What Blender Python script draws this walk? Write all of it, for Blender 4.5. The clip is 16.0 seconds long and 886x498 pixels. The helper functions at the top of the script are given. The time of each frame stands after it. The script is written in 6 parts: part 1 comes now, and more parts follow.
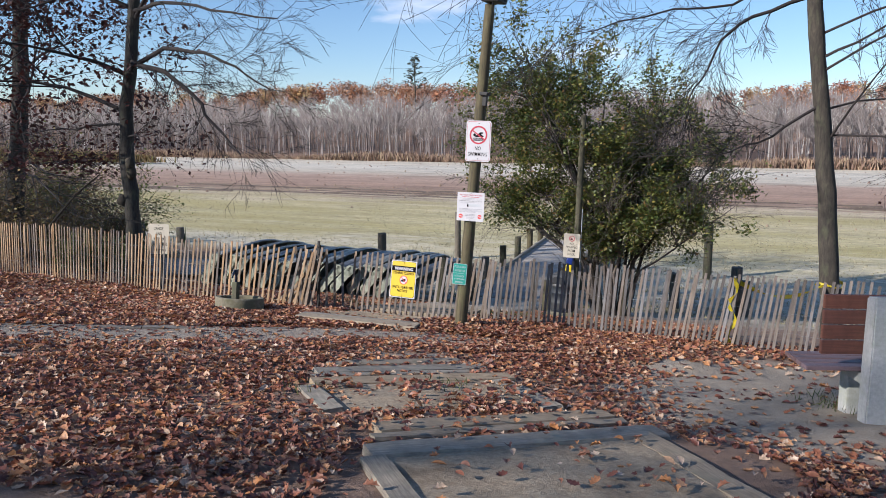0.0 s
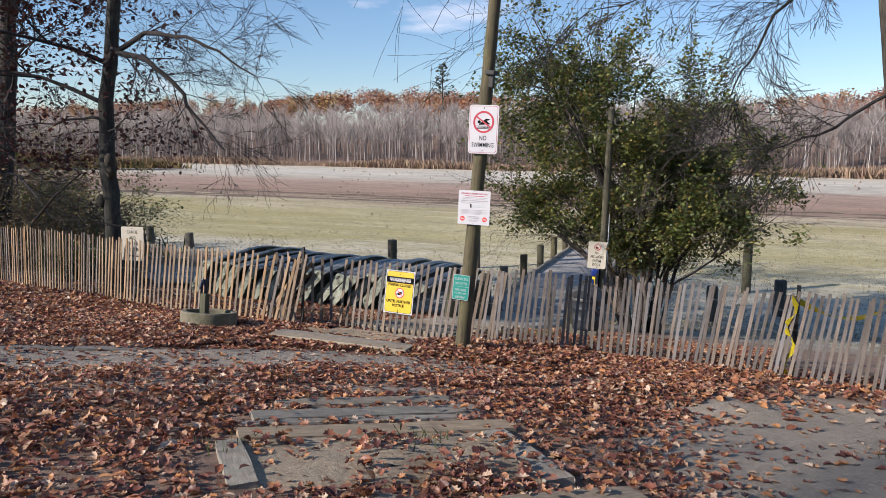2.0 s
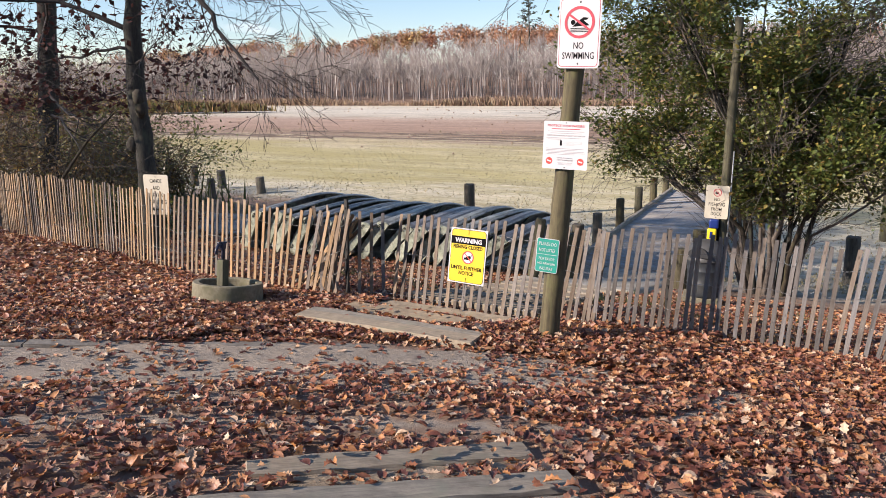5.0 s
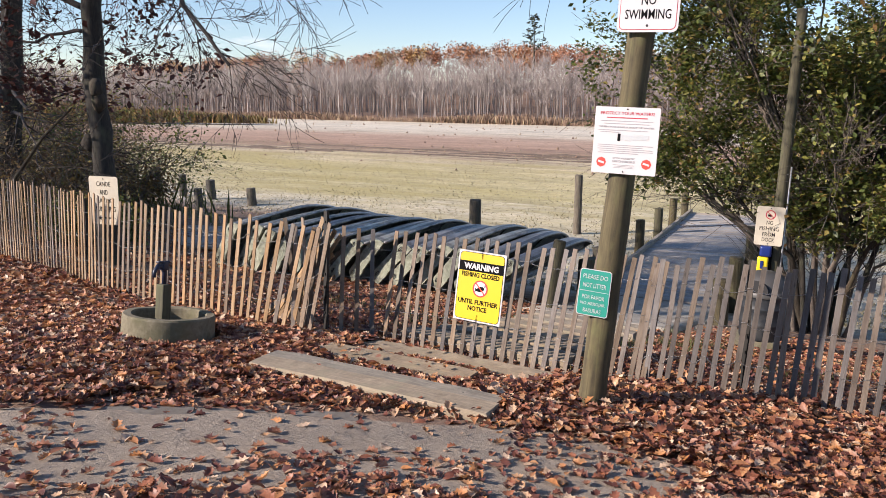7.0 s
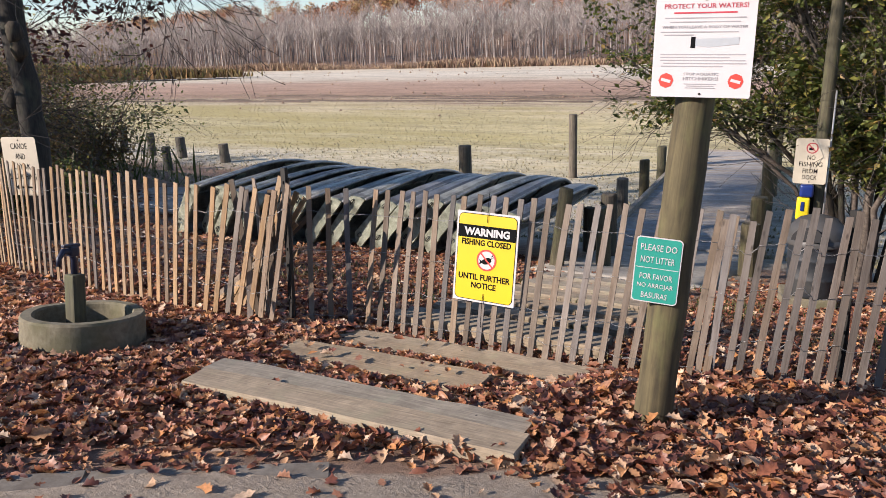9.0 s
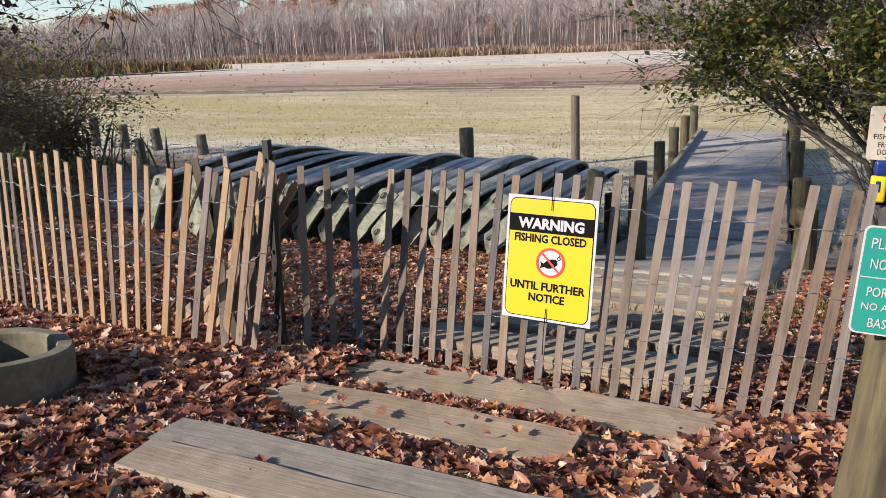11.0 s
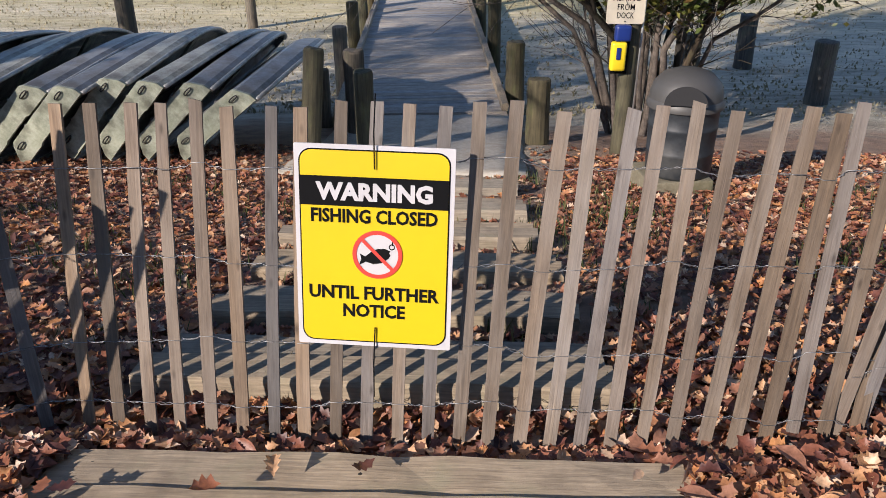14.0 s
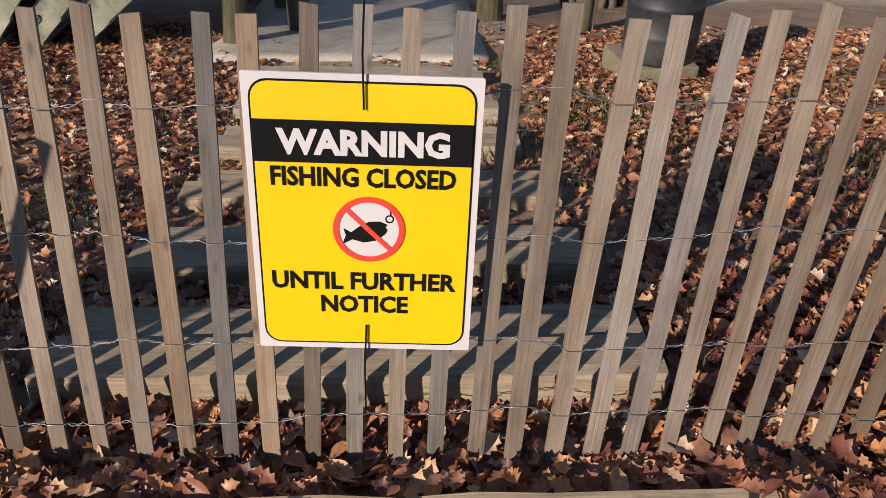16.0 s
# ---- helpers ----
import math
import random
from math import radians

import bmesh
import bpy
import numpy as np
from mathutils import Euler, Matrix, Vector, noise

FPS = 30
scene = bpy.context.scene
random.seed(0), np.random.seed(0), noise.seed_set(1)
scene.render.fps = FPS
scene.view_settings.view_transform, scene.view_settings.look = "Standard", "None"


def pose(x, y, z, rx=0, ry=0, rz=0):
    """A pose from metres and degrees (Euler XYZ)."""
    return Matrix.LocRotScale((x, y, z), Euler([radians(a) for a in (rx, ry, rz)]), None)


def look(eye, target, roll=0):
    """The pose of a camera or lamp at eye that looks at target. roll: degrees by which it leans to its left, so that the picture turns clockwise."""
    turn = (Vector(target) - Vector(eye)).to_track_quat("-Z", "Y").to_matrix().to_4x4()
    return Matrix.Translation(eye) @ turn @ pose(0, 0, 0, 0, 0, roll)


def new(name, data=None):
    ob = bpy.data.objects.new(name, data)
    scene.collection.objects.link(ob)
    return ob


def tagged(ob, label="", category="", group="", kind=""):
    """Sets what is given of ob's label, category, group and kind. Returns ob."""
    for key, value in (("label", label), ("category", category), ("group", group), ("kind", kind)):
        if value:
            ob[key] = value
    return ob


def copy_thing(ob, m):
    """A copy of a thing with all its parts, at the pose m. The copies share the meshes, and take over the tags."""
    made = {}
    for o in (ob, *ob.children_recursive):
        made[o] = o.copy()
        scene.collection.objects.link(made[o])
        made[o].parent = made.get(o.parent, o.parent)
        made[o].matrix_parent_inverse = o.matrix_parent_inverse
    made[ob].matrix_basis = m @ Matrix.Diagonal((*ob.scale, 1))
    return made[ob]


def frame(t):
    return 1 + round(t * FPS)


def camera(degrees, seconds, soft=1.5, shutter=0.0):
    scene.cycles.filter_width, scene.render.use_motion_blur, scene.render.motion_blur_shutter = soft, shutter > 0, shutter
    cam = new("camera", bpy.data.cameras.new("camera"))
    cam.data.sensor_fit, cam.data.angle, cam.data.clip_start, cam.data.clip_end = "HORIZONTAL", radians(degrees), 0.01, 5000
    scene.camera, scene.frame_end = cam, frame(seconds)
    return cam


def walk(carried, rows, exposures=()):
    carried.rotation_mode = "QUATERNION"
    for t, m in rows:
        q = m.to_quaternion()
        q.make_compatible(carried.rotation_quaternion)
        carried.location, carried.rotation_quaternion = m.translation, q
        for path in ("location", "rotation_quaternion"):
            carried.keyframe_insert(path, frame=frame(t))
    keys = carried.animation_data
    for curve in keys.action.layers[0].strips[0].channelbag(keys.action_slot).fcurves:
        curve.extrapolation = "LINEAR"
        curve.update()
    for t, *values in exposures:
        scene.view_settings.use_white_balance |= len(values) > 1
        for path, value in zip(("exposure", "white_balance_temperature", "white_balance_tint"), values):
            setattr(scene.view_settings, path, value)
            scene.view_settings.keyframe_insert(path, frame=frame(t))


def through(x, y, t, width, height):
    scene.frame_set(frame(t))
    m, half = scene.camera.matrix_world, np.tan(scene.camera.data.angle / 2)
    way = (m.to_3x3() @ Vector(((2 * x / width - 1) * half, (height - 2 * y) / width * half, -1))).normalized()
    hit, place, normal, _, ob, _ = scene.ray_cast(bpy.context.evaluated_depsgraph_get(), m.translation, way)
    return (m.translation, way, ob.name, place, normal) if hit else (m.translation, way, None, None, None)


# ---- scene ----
cam = camera(58.6, 16.0, 0.55)
PATH = [
    (0, (1.466, 0.984, 2.678), (0.729, 2.821, 2.393), 0.3),
    (0.5, (1.416, 1.418, 2.624), (0.626, 3.232, 2.333), 0.3),
    (1, (1.366, 1.791, 2.571), (0.562, 3.603, 2.302), 0.4),
    (1.5, (1.244, 2.265, 2.511), (0.444, 4.083, 2.279), 0.4),
    (2, (1.144, 2.748, 2.428), (0.34, 4.561, 2.164), 0.5),
    (2.5, (0.997, 3.142, 2.397), (0.187, 4.932, 2.026), 0.3),
    (3, (0.851, 3.559, 2.367), (0.032, 5.331, 1.934), -0.6),
    (3.5, (0.768, 3.95, 2.362), (-0.165, 5.655, 1.892), -1.5),
    (4, (0.562, 4.313, 2.239), (-0.415, 6.01, 1.829), -1.5),
    (4.2, (0.493, 4.463, 2.235), (-0.496, 6.153, 1.826), -1.6),
    (6.3, (-0.471, 6.127, 2.033), (-1.445, 7.824, 1.619), 1.9),
    (6.5, (-0.576, 6.279, 1.969), (-1.556, 7.982, 1.594), 2.7),
    (7, (-0.829, 6.703, 1.911), (-1.819, 8.401, 1.542), 0.5),
    (7.5, (-1.074, 7.139, 1.907), (-2.071, 8.83, 1.525), -1.2),
    (8, (-1.308, 7.398, 1.895), (-2.26, 9.101, 1.452), -2.1),
    (8.5, (-1.468, 7.675, 1.764), (-2.413, 9.37, 1.279), -1.8),
    (8.7, (-1.529, 7.809, 1.742), (-2.474, 9.502, 1.25), -1.9),
    (10.8, (-2.502, 8.98, 1.449), (-3.498, 10.632, 0.922), -0.9),
    (11, (-2.6, 9.102, 1.405), (-3.513, 10.804, 0.885), -2.7),
    (11.5, (-2.767, 9.357, 1.39), (-3.461, 11.151, 0.843), -2.6),
    (12, (-2.955, 9.628, 1.395), (-3.612, 11.427, 0.819), -3.4),
    (12.5, (-3.184, 9.862, 1.35), (-3.689, 11.69, 0.714), -1.6),
    (13, (-3.352, 10.052, 1.349), (-3.685, 11.882, 0.613), -0.8),
    (13.5, (-3.442, 10.301, 1.322), (-3.618, 12.144, 0.566), -0.7),
    (14, (-3.539, 10.53, 1.336), (-3.666, 12.326, 0.464), -0.7),
    (14.5, (-3.679, 10.844, 1.253), (-3.779, 12.497, 0.133), -1.3),
    (15, (-3.755, 11.061, 1.237), (-3.775, 12.681, 0.065), -0.7),
    (15.5, (-3.779, 11.18, 1.219), (-3.74, 12.813, 0.065), 0.4),
    (16, (-3.767, 11.225, 1.222), (-3.712, 12.858, 0.069), 0.9),
]
walk(cam, [(t, look(eye, target, roll)) for t, eye, target, roll in PATH], [(0.0, 0.5, 5950, 15), (2.0, 0.45, 6200, 16), (3.5, 0.75, 6600, 17), (6.5, 0.82, 6700, 20), (7.5, 0.72, 6700, 20), (11.0, 0.70, 6600, 18), (12.5, 0.62, 6450, 18), (14.0, 0.58, 6500, 18), (16.0, 0.42, 7100, 19)])

# ---------------------------------------------------------------- light
SUN_AZ, SUN_EL = 42.0, 25.0          # degrees left of straight back, and above the horizon
sun_from = Vector((-math.sin(radians(SUN_AZ)) * math.cos(radians(SUN_EL)), -math.cos(radians(SUN_AZ)) * math.cos(radians(SUN_EL)), math.sin(radians(SUN_EL))))
sun = new("sun", bpy.data.lights.new("sun", "SUN"))
sun.data.energy, sun.data.angle, sun.data.color = 5.0, radians(0.53), (1.0, 0.93, 0.82)
sun.matrix_world = look(sun_from * 50, (0, 0, 0))

world = bpy.data.worlds.new("sky")
scene.world = world
world.use_nodes = True
wn, wl = world.node_tree.nodes, world.node_tree.links
wn.clear()
sky = wn.new("ShaderNodeTexSky")
sky.sky_type, sky.sun_disc = "NISHITA", False
sky.sun_elevation, sky.sun_rotation = radians(SUN_EL), math.atan2(sun_from.x, sun_from.y)
sky.air_density, sky.dust_density, sky.ozone_density = 1.0, 0.0, 4.0
tint = wn.new("ShaderNodeMixRGB")
tint.blend_type = "MIX"
tc, mp, cl, cr = wn.new("ShaderNodeTexCoord"), wn.new("ShaderNodeMapping"), wn.new("ShaderNodeTexNoise"), wn.new("ShaderNodeValToRGB")
mp.inputs["Scale"].default_value = (1.6, 1.6, 6.5)
mp.inputs["Location"].default_value = (0.35, 0.1, 0.0)
cl.inputs["Scale"].default_value, cl.inputs["Detail"].default_value, cl.inputs["Roughness"].default_value = 2.1, 6.0, 0.55
cr.color_ramp.elements[0].position, cr.color_ramp.elements[1].position = 0.60, 0.76
cr.color_ramp.elements[0].color, cr.color_ramp.elements[1].color = (0, 0, 0, 1), (0.8, 0.8, 0.8, 1)
tint.inputs[2].default_value = (8.5, 8.3, 8.6, 1)
bg, wo = wn.new("ShaderNodeBackground"), wn.new("ShaderNodeOutputWorld")
bg.inputs["Strength"].default_value = 0.10
wl.new(tc.outputs["Generated"], mp.inputs["Vector"])
wl.new(mp.outputs["Vector"], cl.inputs["Vector"])
wl.new(cl.outputs["Fac"], cr.inputs["Fac"])
wl.new(cr.outputs["Color"], tint.inputs[0])
wl.new(sky.outputs["Color"], tint.inputs[1])
wl.new(tint.outputs["Color"], bg.inputs["Color"])
wl.new(bg.outputs["Background"], wo.inputs["Surface"])


# ---------------------------------------------------------------- materials
class Nodes:
    """A small wrapper to write node materials in few lines."""

    def __init__(self, name, rough=0.8, metal=0.0):
        self.m = bpy.data.materials.new(name)
        self.m.use_nodes = True
        self.t = self.m.node_tree
        self.b = self.t.nodes["Principled BSDF"]
        self.b.inputs["Roughness"].default_value = rough
        self.b.inputs["Metallic"].default_value = metal

    def add(self, kind, **props):
        n = self.t.nodes.new(kind)
        for k, v in props.items():
            setattr(n, k, v)
        return n

    def link(self, a, b):
        self.t.links.new(a, b)

    def coords(self, scale=(1, 1, 1), kind="Object"):
        c, m = self.add("ShaderNodeTexCoord"), self.add("ShaderNodeMapping")
        m.inputs["Scale"].default_value = scale
        self.link(c.outputs[kind], m.inputs["Vector"])
        return m.outputs["Vector"]

    def noise(self, vec, scale, detail=5.0, rough=0.6, dist=0.0):
        n = self.add("ShaderNodeTexNoise")
        n.inputs["Scale"].default_value, n.inputs["Detail"].default_value = scale, detail
        n.inputs["Roughness"].default_value, n.inputs["Distortion"].default_value = rough, dist
        self.link(vec, n.inputs["Vector"])
        return n.outputs["Fac"]

    def ramp(self, fac, stops):
        r = self.add("ShaderNodeValToRGB")
        e = r.color_ramp.elements
        while len(e) < len(stops):
            e.new(0.5)
        for el, (p, c) in zip(e, stops):
            el.position, el.color = p, (*c, 1) if len(c) == 3 else c
        self.link(fac, r.inputs["Fac"])
        return r.outputs["Color"]

    def mix(self, fac, a, b, mode="MIX"):
        n = self.add("ShaderNodeMixRGB", blend_type=mode)
        for s, v in ((0, fac), (1, a), (2, b)):
            if isinstance(v, (int, float)):
                n.inputs[s].default_value = v
            elif isinstance(v, tuple):
                n.inputs[s].default_value = (*v, 1)
            else:
                self.link(v, n.inputs[s])
        return n.outputs[0]

    def math(self, op, a, b=0.0):
        n = self.add("ShaderNodeMath", operation=op)
        for s, v in ((0, a), (1, b)):
            if isinstance(v, (int, float)):
                n.inputs[s].default_value = v
            else:
                self.link(v, n.inputs[s])
        return n.outputs[0]

    def bump(self, height, strength=0.5, distance=0.01):
        n = self.add("ShaderNodeBump")
        n.inputs["Strength"].default_value, n.inputs["Distance"].default_value = strength, distance
        self.link(height, n.inputs["Height"])
        self.link(n.outputs["Normal"], self.b.inputs["Normal"])

    def base(self, col):
        if isinstance(col, tuple):
            self.b.inputs["Base Color"].default_value = (*col, 1)
        else:
            self.link(col, self.b.inputs["Base Color"])
        return self.m


def wood_mat(name, light, dark, scale=(30, 30, 2.2), rough=0.85, per_object=0.0, spots=None, knots=False):
    """Weathered wood: grain along local z, blotches, and a shade of its own for each board."""
    n = Nodes(name, rough)
    oi = n.add("ShaderNodeObjectInfo")
    shift = n.add("ShaderNodeVectorMath", operation="ADD")
    n.link(n.coords(scale), shift.inputs[0])
    n.link(n.math("MULTIPLY", oi.outputs["Random"], 53.0), shift.inputs[1])
    v = shift.outputs[0]
    grain = n.noise(v, 1.6, 7, 0.65, 0.6)
    bs = n.add("ShaderNodeVectorMath", operation="ADD")
    n.link(n.coords((6, 6, 3.2)), bs.inputs[0])
    n.link(n.math("MULTIPLY", oi.outputs["Random"], 91.0), bs.inputs[1])
    blotch = n.noise(bs.outputs[0], 1.6, 6, 0.65)
    col = n.ramp(grain, [(0.28, dark), (0.72, light)])
    col = n.mix(n.ramp(blotch, [(0.4, (0, 0, 0)), (0.75, (0.55, 0.55, 0.55))]), col, tuple(c * 0.55 for c in dark))
    if spots:
        col = n.mix(n.ramp(n.noise(n.coords((3, 3, 1.2)), 2.4, 5), [(0.52, (0, 0, 0)), (0.72, (0.7, 0.7, 0.7))]), col, spots)
    if knots:
        long_shift = n.add("ShaderNodeVectorMath", operation="ADD")
        n.link(n.coords((9, 9, 1.7)), long_shift.inputs[0])
        n.link(n.math("MULTIPLY", oi.outputs["Random"], 37.0), long_shift.inputs[1])
        worn = n.noise(long_shift.outputs[0], 1.5, 4, 0.6)
        col = n.mix(n.ramp(worn, [(0.42, (0, 0, 0)), (0.66, (0.65, 0.65, 0.65))]), col, tuple(0.6 * c + 0.4 * sum(light) / 3 for c in light))
        knot_shift = n.add("ShaderNodeVectorMath", operation="ADD")
        n.link(n.coords((18, 0.01, 6.5)), knot_shift.inputs[0])
        n.link(n.math("MULTIPLY", oi.outputs["Random"], 71.0), knot_shift.inputs[1])
        vo = n.add("ShaderNodeTexVoronoi")
        n.link(knot_shift.outputs[0], vo.inputs["Vector"])
        vo.inputs["Scale"].default_value = 1.0
        col = n.mix(n.ramp(vo.outputs["Distance"], [(0.05, (0.85, 0.85, 0.85)), (0.16, (0, 0, 0))]), col, tuple(c * 0.62 for c in dark))
    if per_object:
        g = n.ramp(oi.outputs["Random"], [(0.0, (1 - per_object,) * 3), (1.0, (1 + per_object,) * 3)])
        col = n.mix(1.0, col, g, "MULTIPLY")
        warm = n.ramp(n.math("FRACT", n.math("MULTIPLY", oi.outputs["Random"], 7.31)), [(0.0, (0.93, 1.0, 1.08)), (1.0, (1.1, 1.0, 0.86))])
        col = n.mix(1.0, col, warm, "MULTIPLY")
    n.bump(grain, 0.5, 0.004)
    return n.base(col)


def speckled(name, a, b, scale=40.0, rough=0.9, bump=0.4, spot=None, dist=0.004, metal=0.0, spot_scale=2.5):
    n = Nodes(name, rough, metal)
    v = n.coords()
    f = n.noise(v, scale, 6, 0.7)
    col = n.ramp(f, [(0.3, a), (0.7, b)])
    if spot:
        col = n.mix(n.ramp(n.noise(v, spot_scale, 5), [(0.48, (0, 0, 0)), (0.68, (0.8, 0.8, 0.8))]), col, spot)
    n.bump(f, bump, dist)
    return n.base(col)


def leafy(name, stops, rough=0.6, through=0.25, fine=60.0):
    """Leaves: each island of the mesh takes its own colour."""
    n = Nodes(name, rough)
    g = n.add("ShaderNodeNewGeometry")
    col = n.ramp(g.outputs["Random Per Island"], stops)
    f = n.noise(n.coords(), fine, 3)
    col = n.mix(1.0, col, n.ramp(f, [(0.3, (0.66, 0.64, 0.62)), (0.7, (1.22, 1.22, 1.22))]), "MULTIPLY")
    n.base(col)
    if through:
        tr, ad, out = n.add("ShaderNodeBsdfTranslucent"), n.add("ShaderNodeMixShader"), n.t.nodes["Material Output"]
        n.link(col, tr.inputs["Color"])
        ad.inputs[0].default_value = through
        n.link(n.b.outputs[0], ad.inputs[1])
        n.link(tr.outputs[0], ad.inputs[2])
        n.link(ad.outputs[0], out.inputs["Surface"])
    return n.m


def plain(name, col, rough=0.5, metal=0.0, wear=0.06):
    n = Nodes(name, rough, metal)
    f = n.noise(n.coords(), 9.0, 6, 0.7)
    lo, hi = tuple(max(0, c * (1 - wear)) for c in col), tuple(min(1, c * (1 + wear)) for c in col)
    return n.base(n.ramp(f, [(0.3, lo), (0.7, hi)]))


SLAT = wood_mat("snow_fence_slat_wood", (0.25, 0.187, 0.132), (0.10, 0.073, 0.053), (80, 80, 3.0), 0.8, 0.40, None, True)
SLAT_NEW = wood_mat("yellowed_slat_wood", (0.43, 0.28, 0.138), (0.20, 0.125, 0.07), (80, 80, 3.0), 0.75, 0.2, None, True)
# grey laths, darkened further to carry the right section's shade in the colour
SLAT_GREY = wood_mat("grey_shaded_slat_wood", (0.20, 0.165, 0.138), (0.085, 0.068, 0.057), (80, 80, 3.0), 0.8, 0.36, None, True)
TIMBER = wood_mat("weathered_timber", (0.42, 0.345, 0.25), (0.18, 0.143, 0.104), (3.0, 60, 60), 0.9, 0.12, (0.24, 0.22, 0.15))
POLE = wood_mat("treated_pole_wood", (0.125, 0.11, 0.06), (0.04, 0.034, 0.021), (24, 24, 1.4), 0.85, 0.12, (0.11, 0.12, 0.05))
PILING = wood_mat("old_piling_wood", (0.17, 0.15, 0.12), (0.05, 0.045, 0.04), (26, 26, 1.6), 0.9, 0.2, (0.11, 0.12, 0.08))
DECK = wood_mat("grey_deck_board", (0.50, 0.46, 0.41), (0.25, 0.225, 0.195), (1.6, 30, 30), 0.85, 0.14)
BARK = wood_mat("tree_bark", (0.085, 0.068, 0.048), (0.02, 0.017, 0.014), (16, 16, 2.6), 0.95, 0.1, (0.085, 0.085, 0.048))
TWIG = speckled("twig_bark", (0.014, 0.011, 0.010), (0.042, 0.033, 0.028), 30)
BRAMBLE = speckled("grey_bramble_bark", (0.07, 0.056, 0.046), (0.19, 0.155, 0.125), 20)
PALE_TWIG = speckled("grey_woods_bark", (0.19, 0.165, 0.145), (0.37, 0.335, 0.30), 0.9, 0.95, 0.0)
CONCRETE = speckled("mossy_concrete", (0.12, 0.104, 0.066), (0.225, 0.198, 0.135), 26, 0.95, 0.6, (0.085, 0.085, 0.036))
GREY_CONCRETE = speckled("cast_concrete", (0.36, 0.36, 0.33), (0.50, 0.49, 0.46), 30, 0.9, 0.4, (0.28, 0.29, 0.22))
EDGING = speckled("grimy_edging_concrete", (0.13, 0.112, 0.09), (0.25, 0.22, 0.18), 24, 0.95, 0.6, (0.10, 0.08, 0.06))
SLAB = speckled("sandy_slab_concrete", (0.33, 0.30, 0.25), (0.50, 0.46, 0.39), 22, 0.95, 0.5, (0.27, 0.23, 0.18))
WIRE = speckled("galvanised_wire", (0.16, 0.155, 0.15), (0.36, 0.36, 0.36), 90, 0.5, 0.1, None, 0.001, 0.7)
BLACK = plain("black_paint", (0.004, 0.004, 0.0045), 0.85)
BLACK.node_tree.nodes["Principled BSDF"].inputs["Specular IOR Level"].default_value = 0.15
SOIL = speckled("sandy_fill_soil", (0.22, 0.16, 0.10), (0.44, 0.35, 0.235), 30, 0.98, 0.9, (0.13, 0.088, 0.052), 0.012)
YELLOW = plain("yellow_sign_face", (0.64, 0.445, 0.004), 0.42, 0, 0.02)
WHITE = plain("white_sign_face", (0.51, 0.49, 0.49), 0.45, 0, 0.04)
CREAM = plain("aged_white_sign_face", (0.54, 0.48, 0.37), 0.5, 0, 0.07)
RED = plain("red_sign_ink", (0.62, 0.045, 0.03), 0.5)
FADED_RED = plain("dark_red_sign_ink", (0.42, 0.03, 0.05), 0.5)
GREEN = plain("green_sign_face", (0.012, 0.26, 0.20), 0.45, 0, 0.06)
GREYINK = plain("grey_print", (0.30, 0.29, 0.30), 0.6)
ALU = plain("sign_metal", (0.55, 0.55, 0.54), 0.4, 0.8)
TAPE = plain("yellow_caution_tape", (0.72, 0.58, 0.03), 0.45)
BLUE = plain("blue_plastic", (0.012, 0.03, 0.16), 0.35)
DISPENSER = plain("yellow_plastic", (0.75, 0.55, 0.02), 0.35)
BENCH_WOOD = wood_mat("red_brown_bench_plank", (0.20, 0.075, 0.045), (0.11, 0.04, 0.026), (2, 40, 40), 0.55, 0.1)
SEAT_WOOD = wood_mat("purple_brown_seat_plank", (0.20, 0.13, 0.13), (0.11, 0.07, 0.07), (2, 40, 40), 0.5, 0.1)
CAN = speckled("dark_mottled_can", (0.01, 0.013, 0.017), (0.035, 0.04, 0.045), 7, 0.5, 0.2, (0.07, 0.07, 0.066), 0.002)
LID = plain("grey_plastic_lid", (0.06, 0.058, 0.055), 0.5)
DARK_FACE = plain("near_black_face", (0.008, 0.008, 0.009), 0.8)
CONDUIT = plain("grey_conduit", (0.33, 0.33, 0.33), 0.5)
STEEL = plain("dark_steel_post", (0.035, 0.033, 0.03), 0.6, 0.4)


# one colour of hull a boat, by Object Info
def hull_mat():
    n = Nodes("aluminium_hull_paint", 0.38, 0.15)
    oi = n.add("ShaderNodeObjectInfo")
    col = n.ramp(oi.outputs["Random"], [(0.0, (0.16, 0.18, 0.20)), (0.35, (0.26, 0.265, 0.26)), (0.7, (0.36, 0.365, 0.30)), (1.0, (0.48, 0.47, 0.39))])
    v = n.coords()
    col = n.mix(n.ramp(n.noise(v, 4, 8, 0.75), [(0.40, (0, 0, 0)), (0.62, (0.85, 0.85, 0.85))]), col, (0.115, 0.095, 0.068))
    col = n.mix(n.ramp(n.noise(v, 34, 4, 0.7), [(0.62, (0, 0, 0)), (0.72, (0.6, 0.6, 0.6))]), col, (0.30, 0.28, 0.23))
    n.bump(n.noise(v, 14, 5), 0.25, 0.006)
    return n.base(col)


